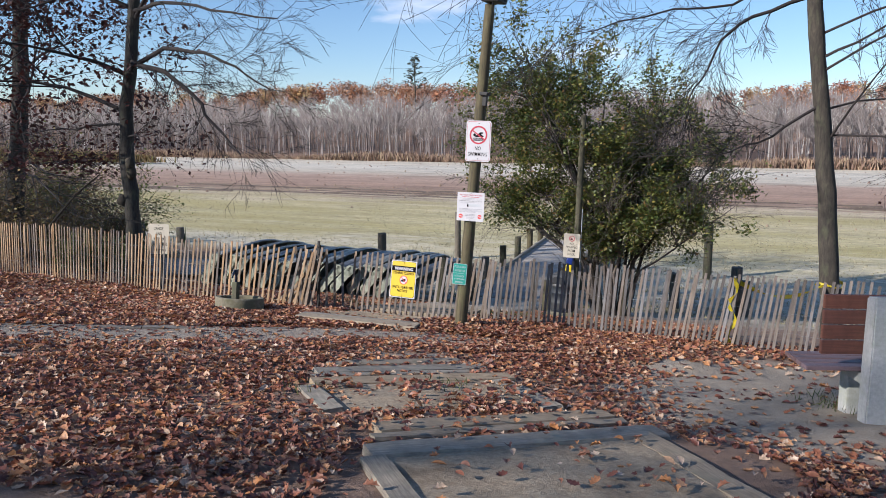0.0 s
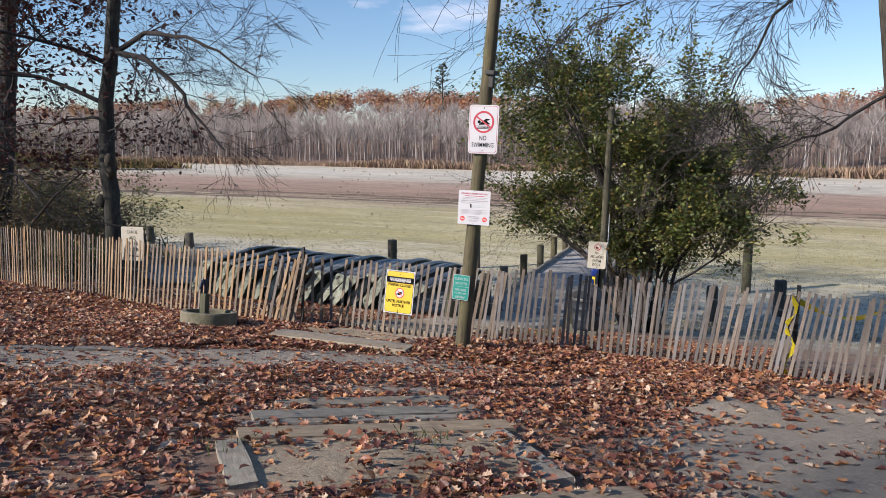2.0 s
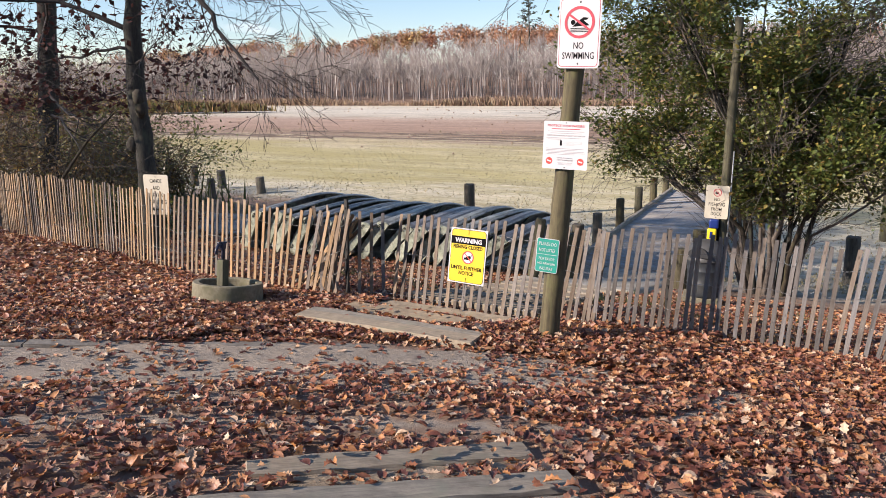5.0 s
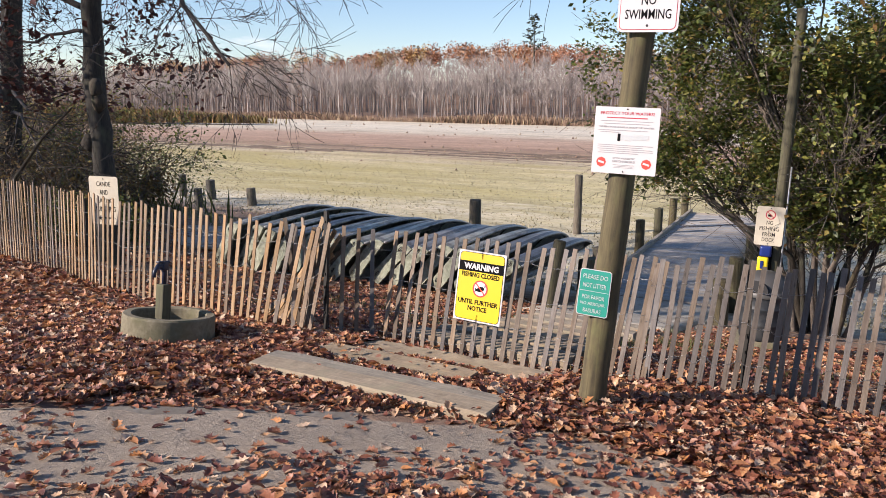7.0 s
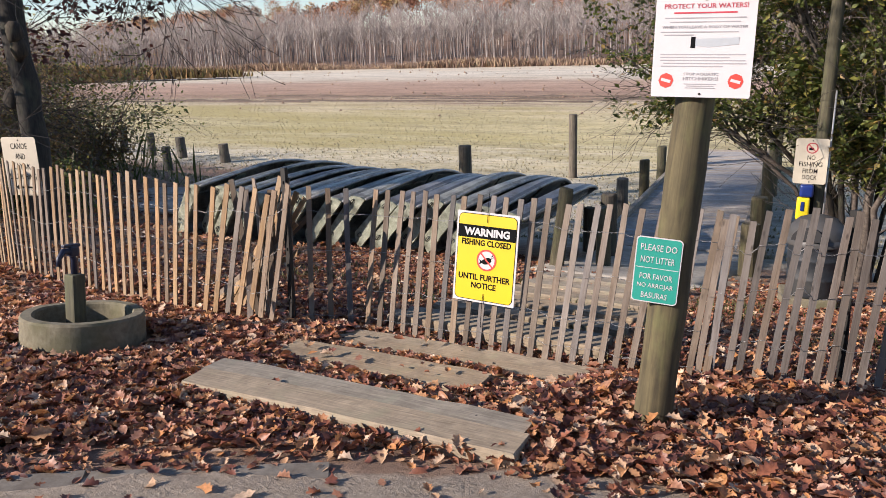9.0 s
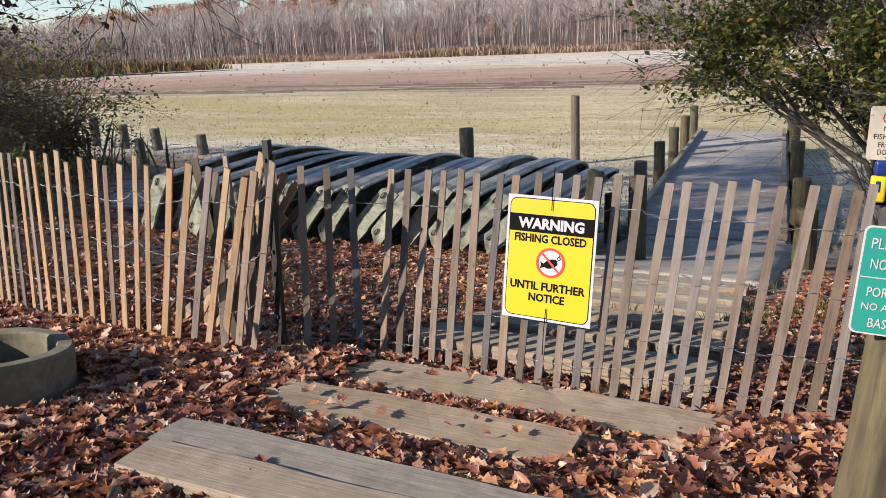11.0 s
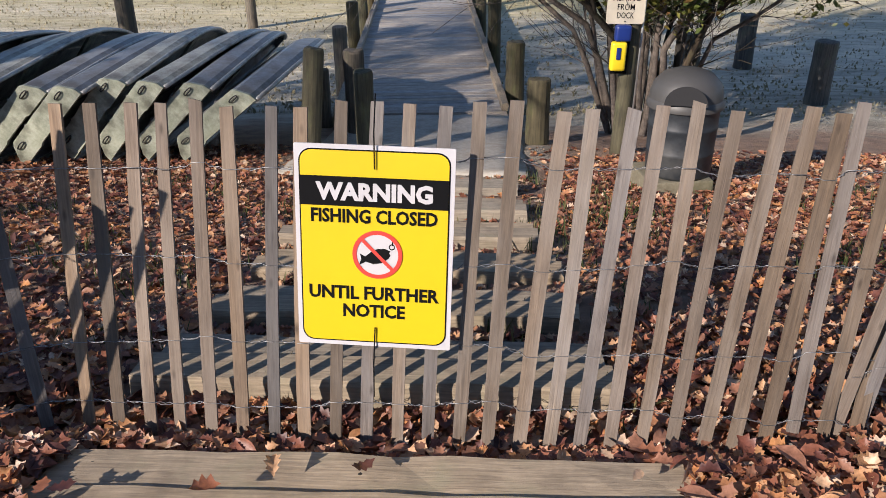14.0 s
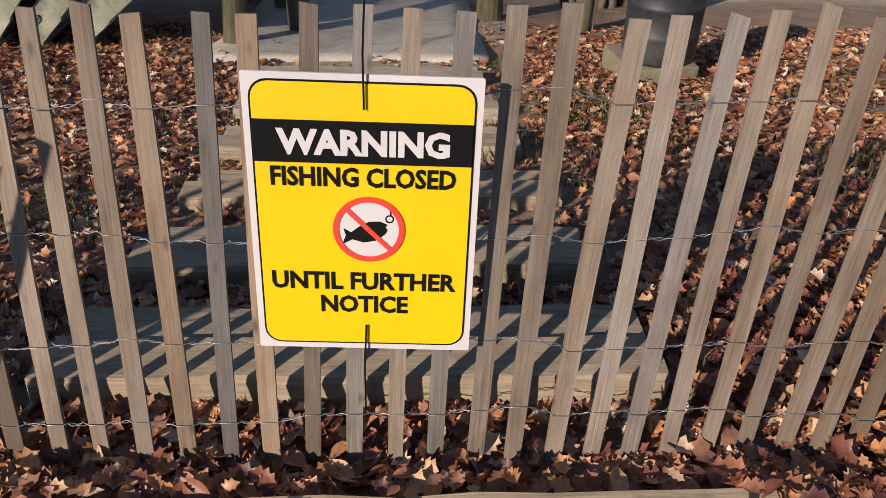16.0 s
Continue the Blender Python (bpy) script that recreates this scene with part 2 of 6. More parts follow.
HULL = hull_mat()
TRANSOM = speckled("pale_green_transom_paint", (0.20, 0.22, 0.15), (0.46, 0.47, 0.36), 9, 0.55, 0.3, (0.085, 0.082, 0.055), 0.003, 0.0, 6)
RIM = speckled("scuffed_gunwale", (0.30, 0.30, 0.28), (0.50, 0.50, 0.47), 15, 0.45, 0.2, (0.12, 0.12, 0.11), 0.002, 0.3)
LITTER = leafy("fallen_oak_leaves", [(0.0, (0.085, 0.032, 0.026)), (0.2, (0.21, 0.075, 0.048)), (0.42, (0.36, 0.14, 0.07)), (0.58, (0.34, 0.17, 0.11)), (0.74, (0.53, 0.235, 0.085)), (0.88, (0.54, 0.33, 0.19)), (1.0, (0.66, 0.50, 0.36))], 0.5, 0.2, 55)
BUSH_LEAF = leafy("small_green_leaves", [(0.0, (0.05, 0.075, 0.018)), (0.4, (0.11, 0.145, 0.033)), (0.72, (0.19, 0.21, 0.05)), (0.9, (0.33, 0.29, 0.07)), (1.0, (0.30, 0.16, 0.06))], 0.5, 0.3, 40)
BRUSH_LEAF = leafy("russet_brush_leaves", [(0.0, (0.10, 0.06, 0.035)), (0.4, (0.19, 0.12, 0.055)), (0.75, (0.20, 0.185, 0.06)), (1.0, (0.34, 0.19, 0.07))], 0.7, 0.25)
OAK_LEAF = leafy("dark_red_hanging_leaves", [(0.0, (0.035, 0.016, 0.014)), (1.0, (0.12, 0.04, 0.03))], 0.7, 0.25)


def crowns_mat():
    """Autumn crowns: one hue for each tree or so, leaf by leaf uneven."""
    n = Nodes("hazed_autumn_crowns", 0.9)
    g = n.add("ShaderNodeNewGeometry")
    hue = n.noise(n.coords((0.11, 0.05, 0.02)), 1.0, 1, 0.4)
    # hues lightened and greyed, so distance haze is part of the colour
    col = n.ramp(hue, [(0.30, (0.30, 0.24, 0.21)), (0.40, (0.40, 0.21, 0.11)), (0.48, (0.42, 0.175, 0.09)), (0.55, (0.29, 0.145, 0.11)), (0.62, (0.45, 0.27, 0.11)), (0.72, (0.31, 0.26, 0.13))])
    col = n.mix(1.0, col, n.ramp(g.outputs["Random Per Island"], [(0.0, (0.6, 0.6, 0.6)), (1.0, (1.25, 1.25, 1.25))]), "MULTIPLY")
    return n.base(col)


AUTUMN = crowns_mat()
PINE_LEAF = leafy("far_pine_needles", [(0.0, (0.05, 0.065, 0.045)), (1.0, (0.10, 0.115, 0.08))], 0.9, 0.1, 1)
REED = leafy("tan_shore_brush", [(0.0, (0.20, 0.13, 0.10)), (0.45, (0.30, 0.20, 0.14)), (0.8, (0.38, 0.27, 0.175)), (1.0, (0.45, 0.35, 0.22))], 0.9, 0.2, 0.5)
GRASS = leafy("weed_blades", [(0.0, (0.045, 0.07, 0.018)), (0.7, (0.10, 0.12, 0.035)), (1.0, (0.24, 0.20, 0.09))], 0.7, 0.3)
STRAW = leafy("straw_weed", [(0.0, (0.22, 0.195, 0.10)), (0.5, (0.33, 0.29, 0.175)), (1.0, (0.42, 0.37, 0.25))], 0.9, 0.15, 2)
WOODS = leafy("bare_woods_bark", [(0.0, (0.17, 0.142, 0.13)), (0.6, (0.25, 0.215, 0.20)), (0.9, (0.33, 0.295, 0.275)), (1.0, (0.52, 0.49, 0.45))], 0.95, 0.0, 0.3)


def ground_mat():
    """Earth, path grit, sand and the dried lake bed, laid out over the ground's own plan."""
    n = Nodes("earth_sand_and_dried_lake_bed", 0.97)
    v = n.coords()
    sep = n.add("ShaderNodeSeparateXYZ")
    n.link(v, sep.inputs[0])
    fine, mid, big = n.noise(v, 38, 6, 0.75), n.noise(v, 4.5, 6, 0.65), n.noise(v, 0.35, 5, 0.6)
    earth = n.ramp(mid, [(0.3, (0.15, 0.093, 0.063)), (0.7, (0.31, 0.20, 0.133))])
    grit = n.mix(0.55, n.ramp(fine, [(0.35, (0.19, 0.15, 0.11)), (0.66, (0.47, 0.39, 0.30))]), n.ramp(mid, [(0.3, (0.24, 0.19, 0.145)), (0.7, (0.40, 0.325, 0.245))]))
    sand = n.mix(0.5, n.ramp(fine, [(0.35, (0.24, 0.19, 0.135)), (0.66, (0.44, 0.37, 0.28))]), n.ramp(mid, [(0.3, (0.26, 0.205, 0.145)), (0.7, (0.43, 0.355, 0.265))]))
    pa, sa = n.add("ShaderNodeAttribute", attribute_name="path"), n.add("ShaderNodeAttribute", attribute_name="sand")
    wob = n.math("MULTIPLY", n.math("SUBTRACT", n.noise(v, 1.7, 5, 0.6), 0.5), 0.9)
    near = n.mix(n.ramp(n.math("ADD", pa.outputs["Fac"], wob), [(0.38, (0, 0, 0)), (0.62, (1, 1, 1))]), earth, grit)
    near = n.mix(n.ramp(n.math("ADD", sa.outputs["Fac"], wob), [(0.38, (0, 0, 0)), (0.62, (1, 1, 1))]), near, sand)
    # the lake bed lies in bands along the shore
    warp = n.noise(n.coords((0.02, 0.05, 0.05)), 1.0, 5, 0.6)
    fy = n.math("ADD", sep.outputs["Y"], n.math("MULTIPLY", n.math("SUBTRACT", warp, 0.5), 16.0))
    streak = n.noise(n.coords((0.06, 0.9, 0.5)), 1.0, 7, 0.7)
    fy = n.math("ADD", fy, n.math("MULTIPLY", n.math("SUBTRACT", streak, 0.5), 26.0))
    bed = n.ramp(n.math("DIVIDE", fy, 140.0), [
        (0.13, (0.30, 0.265, 0.20)), (0.18, (0.52, 0.475, 0.375)), (0.23, (0.60, 0.535, 0.40)), (0.28, (0.47, 0.41, 0.22)), (0.35, (0.54, 0.46, 0.28)), (0.405, (0.48, 0.39, 0.27)), (0.43, (0.27, 0.18, 0.125)),
        (0.50, (0.38, 0.245, 0.175)), (0.60, (0.42, 0.29, 0.215)), (0.66, (0.54, 0.47, 0.37)), (0.80, (0.62, 0.57, 0.48)), (0.93, (0.54, 0.46, 0.345)), (1.0, (0.26, 0.18, 0.12))])
    tuft = n.noise(n.coords((1.6, 5.0, 1)), 1.0, 9, 0.82)
    bed = n.mix(1.0, bed, n.ramp(tuft, [(0.36, (0.52, 0.52, 0.49)), (0.50, (0.95, 0.95, 0.93)), (0.66, (1.22, 1.22, 1.2))]), "MULTIPLY")
    mottle = n.noise(n.coords((0.10, 0.42, 1)), 1.0, 10, 0.78)
    bed = n.mix(1.0, bed, n.ramp(mottle, [(0.34, (0.62, 0.61, 0.59)), (0.5, (1.0, 1.0, 1.0)), (0.64, (1.22, 1.2, 1.18))]), "MULTIPLY")
    alga = n.ramp(n.noise(n.coords((0.05, 0.16, 1)), 1.0, 6, 0.65), [(0.44, (0, 0, 0)), (0.60, (0.75, 0.75, 0.75))])
    inside = n.ramp(n.math("DIVIDE", sep.outputs["Y"], 140.0), [(0.18, (0, 0, 0)), (0.24, (1, 1, 1)), (0.38, (1, 1, 1)), (0.42, (0, 0, 0))])
    bed = n.mix(n.mix(1.0, alga, inside, "MULTIPLY"), bed, (0.36, 0.30, 0.11))
    la = n.add("ShaderNodeAttribute", attribute_name="bed")
    col = n.mix(n.ramp(n.math("ADD", la.outputs["Fac"], n.math("MULTIPLY", wob, 0.8)), [(0.3, (0, 0, 0)), (0.7, (1, 1, 1))]), near, bed)
    h = n.math("ADD", n.math("MULTIPLY", fine, 0.3), mid)
    n.bump(n.math("ADD", h, tuft), 0.7, 0.05)
    return n.base(col)


GROUND = ground_mat()


# ---------------------------------------------------------------- builders
def finish(bm, name, material, smooth=False):
    me = bpy.data.meshes.new(name)
    bm.to_mesh(me)
    bm.free()
    if material:
        me.materials.append(material)
    if smooth:
        me.polygons.foreach_set("use_smooth", [True] * len(me.polygons))
    return me


def part(name, bm, material, parent=None, label="", smooth=False):
    ob = new(name, bm if isinstance(bm, bpy.types.Mesh) else finish(bm, name, material, smooth))
    if parent:
        ob.parent = parent
    return tagged(ob, label)


def thing(name, label, category, at=(0, 0, 0), turn=0.0, group="", kind="", m=None):
    ob = new(name)
    ob.empty_display_size = 0.1
    ob.matrix_world = m if m is not None else pose(*at, 0, 0, turn)
    return tagged(ob, label, category, group, kind)


def slab(bm, size, at=(0, 0, 0), turn=None, bevel=0.0, seg=1):
    """A box of that size about its centre, edges rounded, added to bm."""
    made = bmesh.ops.create_cube(bm, size=1.0)["verts"]
    m = Matrix.Translation(at) @ (turn.to_4x4() if turn else Matrix()) @ Matrix.Diagonal((*size, 1))
    bmesh.ops.transform(bm, matrix=m, verts=made)
    if bevel:
        edges = list({e for v in made for e in v.link_edges})
        bmesh.ops.bevel(bm, geom=edges, offset=bevel, segments=seg, affect="EDGES", profile=0.6)
    return bm


def boxed(size, at=(0, 0, 0), turn=None, bevel=0.0, seg=1):
    return slab(bmesh.new(), size, at, turn, bevel, seg)


def lathe(bm, rows, seg=20, centre=(0, 0, 0), closed=True):
    """Rings of (radius, height) turned about z."""
    rings = []
    for r, z in rows:
        rings.append([bm.verts.new((centre[0] + r * math.cos(2 * math.pi * k / seg), centre[1] + r * math.sin(2 * math.pi * k / seg), centre[2] + z)) for k in range(seg)])
    for a, b in zip(rings, rings[1:]):
        for k in range(seg):
            bm.faces.new((a[k], a[(k + 1) % seg], b[(k + 1) % seg], b[k]))
    if closed:
        bm.faces.new(rings[0][::-1])
        bm.faces.new(rings[-1])
    return bm


class Soup:
    """Vertices and faces gathered into one mesh with no bmesh."""

    def __init__(self):
        self.v, self.f = [], []

    def tube(self, pts, radii, sides=5, cap=False):
        base = len(self.v)
        prev = None
        for i, p in enumerate(pts):
            d = (pts[min(i + 1, len(pts) - 1)] - pts[max(i - 1, 0)])
            d = d.normalized() if d.length > 1e-9 else Vector((0, 0, 1))
            if prev is None:
                prev = d.orthogonal().normalized()
            u = (prev - d * prev.dot(d))
            u = u.normalized() if u.length > 1e-6 else d.orthogonal().normalized()
            prev, w = u, d.cross(u)
            for k in range(sides):
                a = 2 * math.pi * k / sides
                self.v.append(p + (u * math.cos(a) + w * math.sin(a)) * radii[i])
        for i in range(len(pts) - 1):
            for k in range(sides):
                a, b = base + i * sides + k, base + i * sides + (k + 1) % sides
                self.f.append((a, b, b + sides, a + sides))
        if cap:
            self.f.append(tuple(base + k for k in range(sides))[::-1])
            self.f.append(tuple(base + (len(pts) - 1) * sides + k for k in range(sides)))

    def mesh(self, name, material, smooth=True):
        me = bpy.data.meshes.new(name)
        me.from_pydata([tuple(v) for v in self.v], [], self.f)
        me.materials.append(material)
        if smooth:
            me.polygons.foreach_set("use_smooth", [True] * len(me.polygons))
        return me


def array_mesh(name, verts, tris, material, smooth=False):
    """A mesh of triangles from numpy arrays."""
    me = bpy.data.meshes.new(name)
    me.vertices.add(len(verts))
    me.vertices.foreach_set("co", np.ascontiguousarray(verts, np.float32).ravel())
    me.loops.add(tris.size)
    me.loops.foreach_set("vertex_index", np.ascontiguousarray(tris, np.int32).ravel())
    me.polygons.add(len(tris))
    me.polygons.foreach_set("loop_start", np.arange(0, tris.size, 3, dtype=np.int32))
    me.polygons.foreach_set("loop_total", np.full(len(tris), 3, np.int32))
    me.materials.append(material)
    me.update(calc_edges=True)
    me.validate()
    return me


rng = np.random.default_rng(5)
rnd = random.Random(11)


def scatter(name, template, tris, places, scales, yaws, tilts, material):
    """One mesh of many copies of a small template, each turned and tilted by its own angles."""
    n, k = len(places), len(template)
    t = template[None] * scales[:, None, None]
    cz, sz = np.cos(yaws), np.sin(yaws)
    ct, st = np.cos(tilts), np.sin(tilts)
    az = rng.uniform(0, 2 * np.pi, n)
    ca, sa = np.cos(az), np.sin(az)
    x, y, z = t[..., 0] * cz[:, None] - t[..., 1] * sz[:, None], t[..., 0] * sz[:, None] + t[..., 1] * cz[:, None], t[..., 2]
    # tilt about the level axis (ca, sa)
    along, across = x * ca[:, None] + y * sa[:, None], -x * sa[:, None] + y * ca[:, None]
    across, z = across * ct[:, None] - z * st[:, None], across * st[:, None] + z * ct[:, None]
    x, y = along * ca[:, None] - across * sa[:, None], along * sa[:, None] + across * ca[:, None]
    v = np.stack([x, y, z], -1) + places[:, None]
    f = tris[None] + (np.arange(n) * k)[:, None, None]
    return array_mesh(name, v.reshape(-1, 3), f.reshape(-1, 3), material)


# ---------------------------------------------------------------- ground
def gz(x, y):
    """Height of the ground: a bank that falls to the lake bed, and hills round it."""
    if y < 12.6:
        z = -0.135 * (y - 10.6) if y > -2 else 1.701 - 0.03 * (y + 2)
    elif y < 20:
        z = -0.27 - 0.185 * (y - 12.6)
    else:
        z = -1.639 - 0.5 * (1 - math.exp(-(y - 20) * 0.37))
    if -5.6 < x < -2.2 and 12.0 < y < 13.1:
        z -= 0.085 * math.exp(-((y - 12.52) / 0.16) ** 2) * min(1.0, (x + 5.6) * 3, (-2.2 - x) * 3)
    if y > 122:
        z += min((y - 122) * 0.05, 1.2) + max(0, y - 150) * 0.10 * (1 if y < 260 else 0) + (11 if y >= 260 else 0)
    if x < -13 and y > 12:
        w = min(1, (-13 - x) / 6) * max(0.0, 1 - max(0.0, y - 20 - (-13 - x) * 0.15) / 5)
        z = z * (1 - w) + (-0.5 - 0.03 * (y - 12)) * w
    return z


def along(p, line):
    """The distance of p from a line of points, and which side (+ is to the line's right)."""
    best, side = 1e9, 1
    for (ax, ay), (bx, by) in zip(line, line[1:]):
        dx, dy = bx - ax, by - ay
        s = max(0, min(1, ((p[0] - ax) * dx + (p[1] - ay) * dy) / (dx * dx + dy * dy)))
        d = math.hypot(p[0] - ax - s * dx, p[1] - ay - s * dy)
        if d < best:
            best, side = d, 1 if (p[0] - ax) * dy - (p[1] - ay) * dx > 0 else -1
    return best, side


KERB = [(-9.6, 5.2), (-6.8, 7.52), (-5.0, 9.0), (-4.25, 9.72), (-3.5, 10.3), (-2.7, 10.75)]


def path_mask(x, y):
    d, side = along((x, y), KERB)
    if side < 0:
        return max(0.0, 0.35 - d * 3)
    return max(0.0, min(1.0, (2.5 - d) * 1.2)) * (0.45 + 0.55 * (d < 1.1 or d > 1.9)) * (1.0 if y < 10.85 else 0.2)


def sand_mask(x, y):
    a = ((x - 2.3) / 2.3) ** 2 + ((y - 9.0) / 2.7) ** 2
    b = ((x + 4.3) / 1.5) ** 2 + ((y - 18.4) / 2.2) ** 2
    c = ((x - 3.5) / 2.5) ** 2 + ((y - 4.5) / 3.0) ** 2
    return max(0.0, min(1.0, max(1.35 - a, 1.3 - b, 1.0 - c)))


def bed_mask(x, y):
    edge = 20.5 + (8 if x < -14 else 0)
    return max(0.0, min(1.0, (y - edge) / 4 + 0.5)) if y < 140 else 0.0


def spread(lo, hi, fine_lo, fine_hi, step):
    out = list(np.arange(fine_lo, fine_hi + 1e-6, step))
    s, p = step, fine_lo
    while p > lo:
        s *= 1.22
        p -= s
        out.insert(0, max(p, lo))
    s, p = step, fine_hi
    while p < hi:
        s *= 1.12 if p < 140 else 1.3
        p += s
        out.append(min(p, hi))
    return out


gx, gy = spread(-1500, 1500, -10, 5, 0.14), spread(-600, 2500, 1, 20, 0.14)
gv = []
for yy in gy:
    for xx in gx:
        z = gz(xx, yy)
        if abs(xx) < 40 and -5 < yy < 60:
            z += 0.035 * noise.noise((xx * 0.9, yy * 0.9, 0)) + 0.012 * noise.noise((xx * 4, yy * 4, 3))
            z += 0.09 * max(0, 1 - ((xx - 0.3) / 1.0) ** 2 - ((yy - 10.2) / 0.55) ** 2)
        elif yy >= 60:
            z += 0.10 * noise.noise((xx * 0.15, yy * 0.4, 0)) + (3.0 * noise.noise((xx * 0.011, yy * 0.01, 5)) if yy > 170 else 0)
        gv.append((xx, yy, z))
W = len(gx)
gf = [(j * W + i, j * W + i + 1, (j + 1) * W + i + 1, (j + 1) * W + i) for j in range(len(gy) - 1) for i in range(W - 1)]
gme = bpy.data.meshes.new("ground")
gme.from_pydata(gv, [], gf)
gme.materials.append(GROUND)
gme.polygons.foreach_set("use_smooth", [True] * len(gme.polygons))
for nm, fn in (("path", path_mask), ("sand", sand_mask), ("bed", bed_mask)):
    at = gme.attributes.new(nm, "FLOAT", "POINT")
    at.data.foreach_set("value", [fn(x, y) for x, y, _ in gv])
ground = tagged(new("ground", gme), "leaf-strewn earth bank with sand, running down to a dried lake bed", "ground", kind="structure")


# ---------------------------------------------------------------- trees
def grow(soup, p, d, length, r, depth, rr, droop=0.0, spread_a=38, kids=5, sides=6, tips=None, wob=0.16, up=0.0):
    """A limb with bends, and its own limbs on it."""
    n = 5 if depth > 0 else 3
    pts, rad = [Vector(p)], [r]
    d = Vector(d).normalized()
    for i in range(n):
        d = (d + Vector((rr.uniform(-wob, wob), rr.uniform(-wob, wob), rr.uniform(-wob, wob) + up - droop * (0.3 + i / n)))).normalized()
        pts.append(pts[-1] + d * (length / n))
        rad.append(max(r * (1 - 0.8 * (i + 1) / n), 0.0032))
    soup.tube(pts, rad, sides)
    if tips is not None and depth <= 1:
        tips.extend((q, d.copy()) for q in pts[1:])
    if depth > 0:
        for k in range(kids):
            f = 0.25 + 0.75 * (k + rr.random()) / kids
            i = min(int(f * n), n - 1)
            q = pts[i].lerp(pts[i + 1], f * n - i)
            loc = (pts[i + 1] - pts[i]).normalized()
            side = loc.orthogonal().normalized()
            side.rotate(Matrix.Rotation(rr.uniform(0, 2 * math.pi), 3, loc))
            a = radians(rr.uniform(spread_a * 0.6, spread_a * 1.35))
            grow(soup, q, loc * math.cos(a) + side * math.sin(a), length * rr.uniform(0.42, 0.68), max(r * (1 - f * 0.75) * 0.62, 0.0042), depth - 1, rr, droop, spread_a, kids, max(3, sides - 1), tips, wob, up * 0.6)


def leaf_mesh(name, spots, size, material, seed, per=3, reach=0.14):
    """Small folded leaves about the twigs' ends."""
    g = np.random.default_rng(seed)
    p = np.array([tuple(s) for s in spots for _ in range(per)])
    p = p + g.normal(0, reach, p.shape)
    tpl = np.array([(0, -0.5, 0), (0.3, 0.0, 0.08), (0, 0.55, -0.02), (-0.3, 0.0, 0.08)])
    n = len(p)
    return scatter(name, tpl, np.array([(0, 1, 2), (0, 2, 3)]), p, size * g.uniform(0.6, 1.3, n), g.uniform(0, 6.28, n), g.uniform(-1.3, 1.3, n), material)


def bough(soup, pts, r, rr, droop, tips, depth=2):
    """A main limb along points given, its side limbs and twigs grown on it."""
    fine = []
    for a, b in zip(pts, pts[1:]):
        fine += [a.lerp(b, f) + Vector((rr.uniform(-1, 1), rr.uniform(-1, 1), rr.uniform(-1, 1))) * 0.035 for f in (0.0, 0.34, 0.67)]
    fine.append(pts[-1])
    n = len(fine)
    soup.tube(fine, [max(r * (1 - 0.85 * k / n), 0.006) for k in range(n)], 7)
    for k in range(2, n):
        for _ in range(2):
            loc = (fine[k] - fine[k - 1]).normalized()
            side = loc.orthogonal().normalized()
            side.rotate(Matrix.Rotation(rr.uniform(0, 2 * math.pi), 3, loc))
            d = loc * 0.75 + side * 0.7 + Vector((0, 0, 0.05))
            grow(soup, fine[k], d, rr.uniform(0.5, 1.15), max(r * (1 - 0.85 * k / n) * 0.3, 0.005), depth, rr, droop, 32, 5, 4, tips)


def trunk_tree(name, label, axis, radii, limbs, seed, boughs=()):
    """A tall bare tree: a trunk along the points given, and limbs (height share, direction, length, radius, depth, droop)."""
    rr = random.Random(seed)
    th = thing(name, label, "tree", tuple(axis[0]))
    o = Vector(axis[0])
    s = Soup()
    pts = [Vector(a) - o for a in axis]
    fine, rads = [], []
    for i in range(len(pts) - 1):
        for k in range(4):
            f = k / 4
            fine.append(pts[i].lerp(pts[i + 1], f) + Vector((rr.uniform(-1, 1), rr.uniform(-1, 1), 0)) * radii[i] * 0.10)
            rads.append((radii[i] * (1 - f) + radii[i + 1] * f) * rr.uniform(0.95, 1.07))
    fine.append(pts[-1])
    rads.append(radii[-1])
    s.tube(fine, rads, 14)
    part("trunk", s.mesh("trunk", BARK), None, th)
    c, tips = Soup(), []
    for h, d, ln, r, dep, dr in limbs:
        i = min(int(h * (len(pts) - 1)), len(pts) - 2)
        p = pts[i].lerp(pts[i + 1], h * (len(pts) - 1) - i)
        grow(c, p, d, ln, r, dep, rr, dr, 40, 5, 7, tips)
    for path, r0, dr in boughs:
        bough(c, [Vector(q) - o for q in path], r0, rr, dr, tips)
    part("crown", c.mesh("crown", TWIG), None, th, "thin bare twigs")
    return th, tips, o


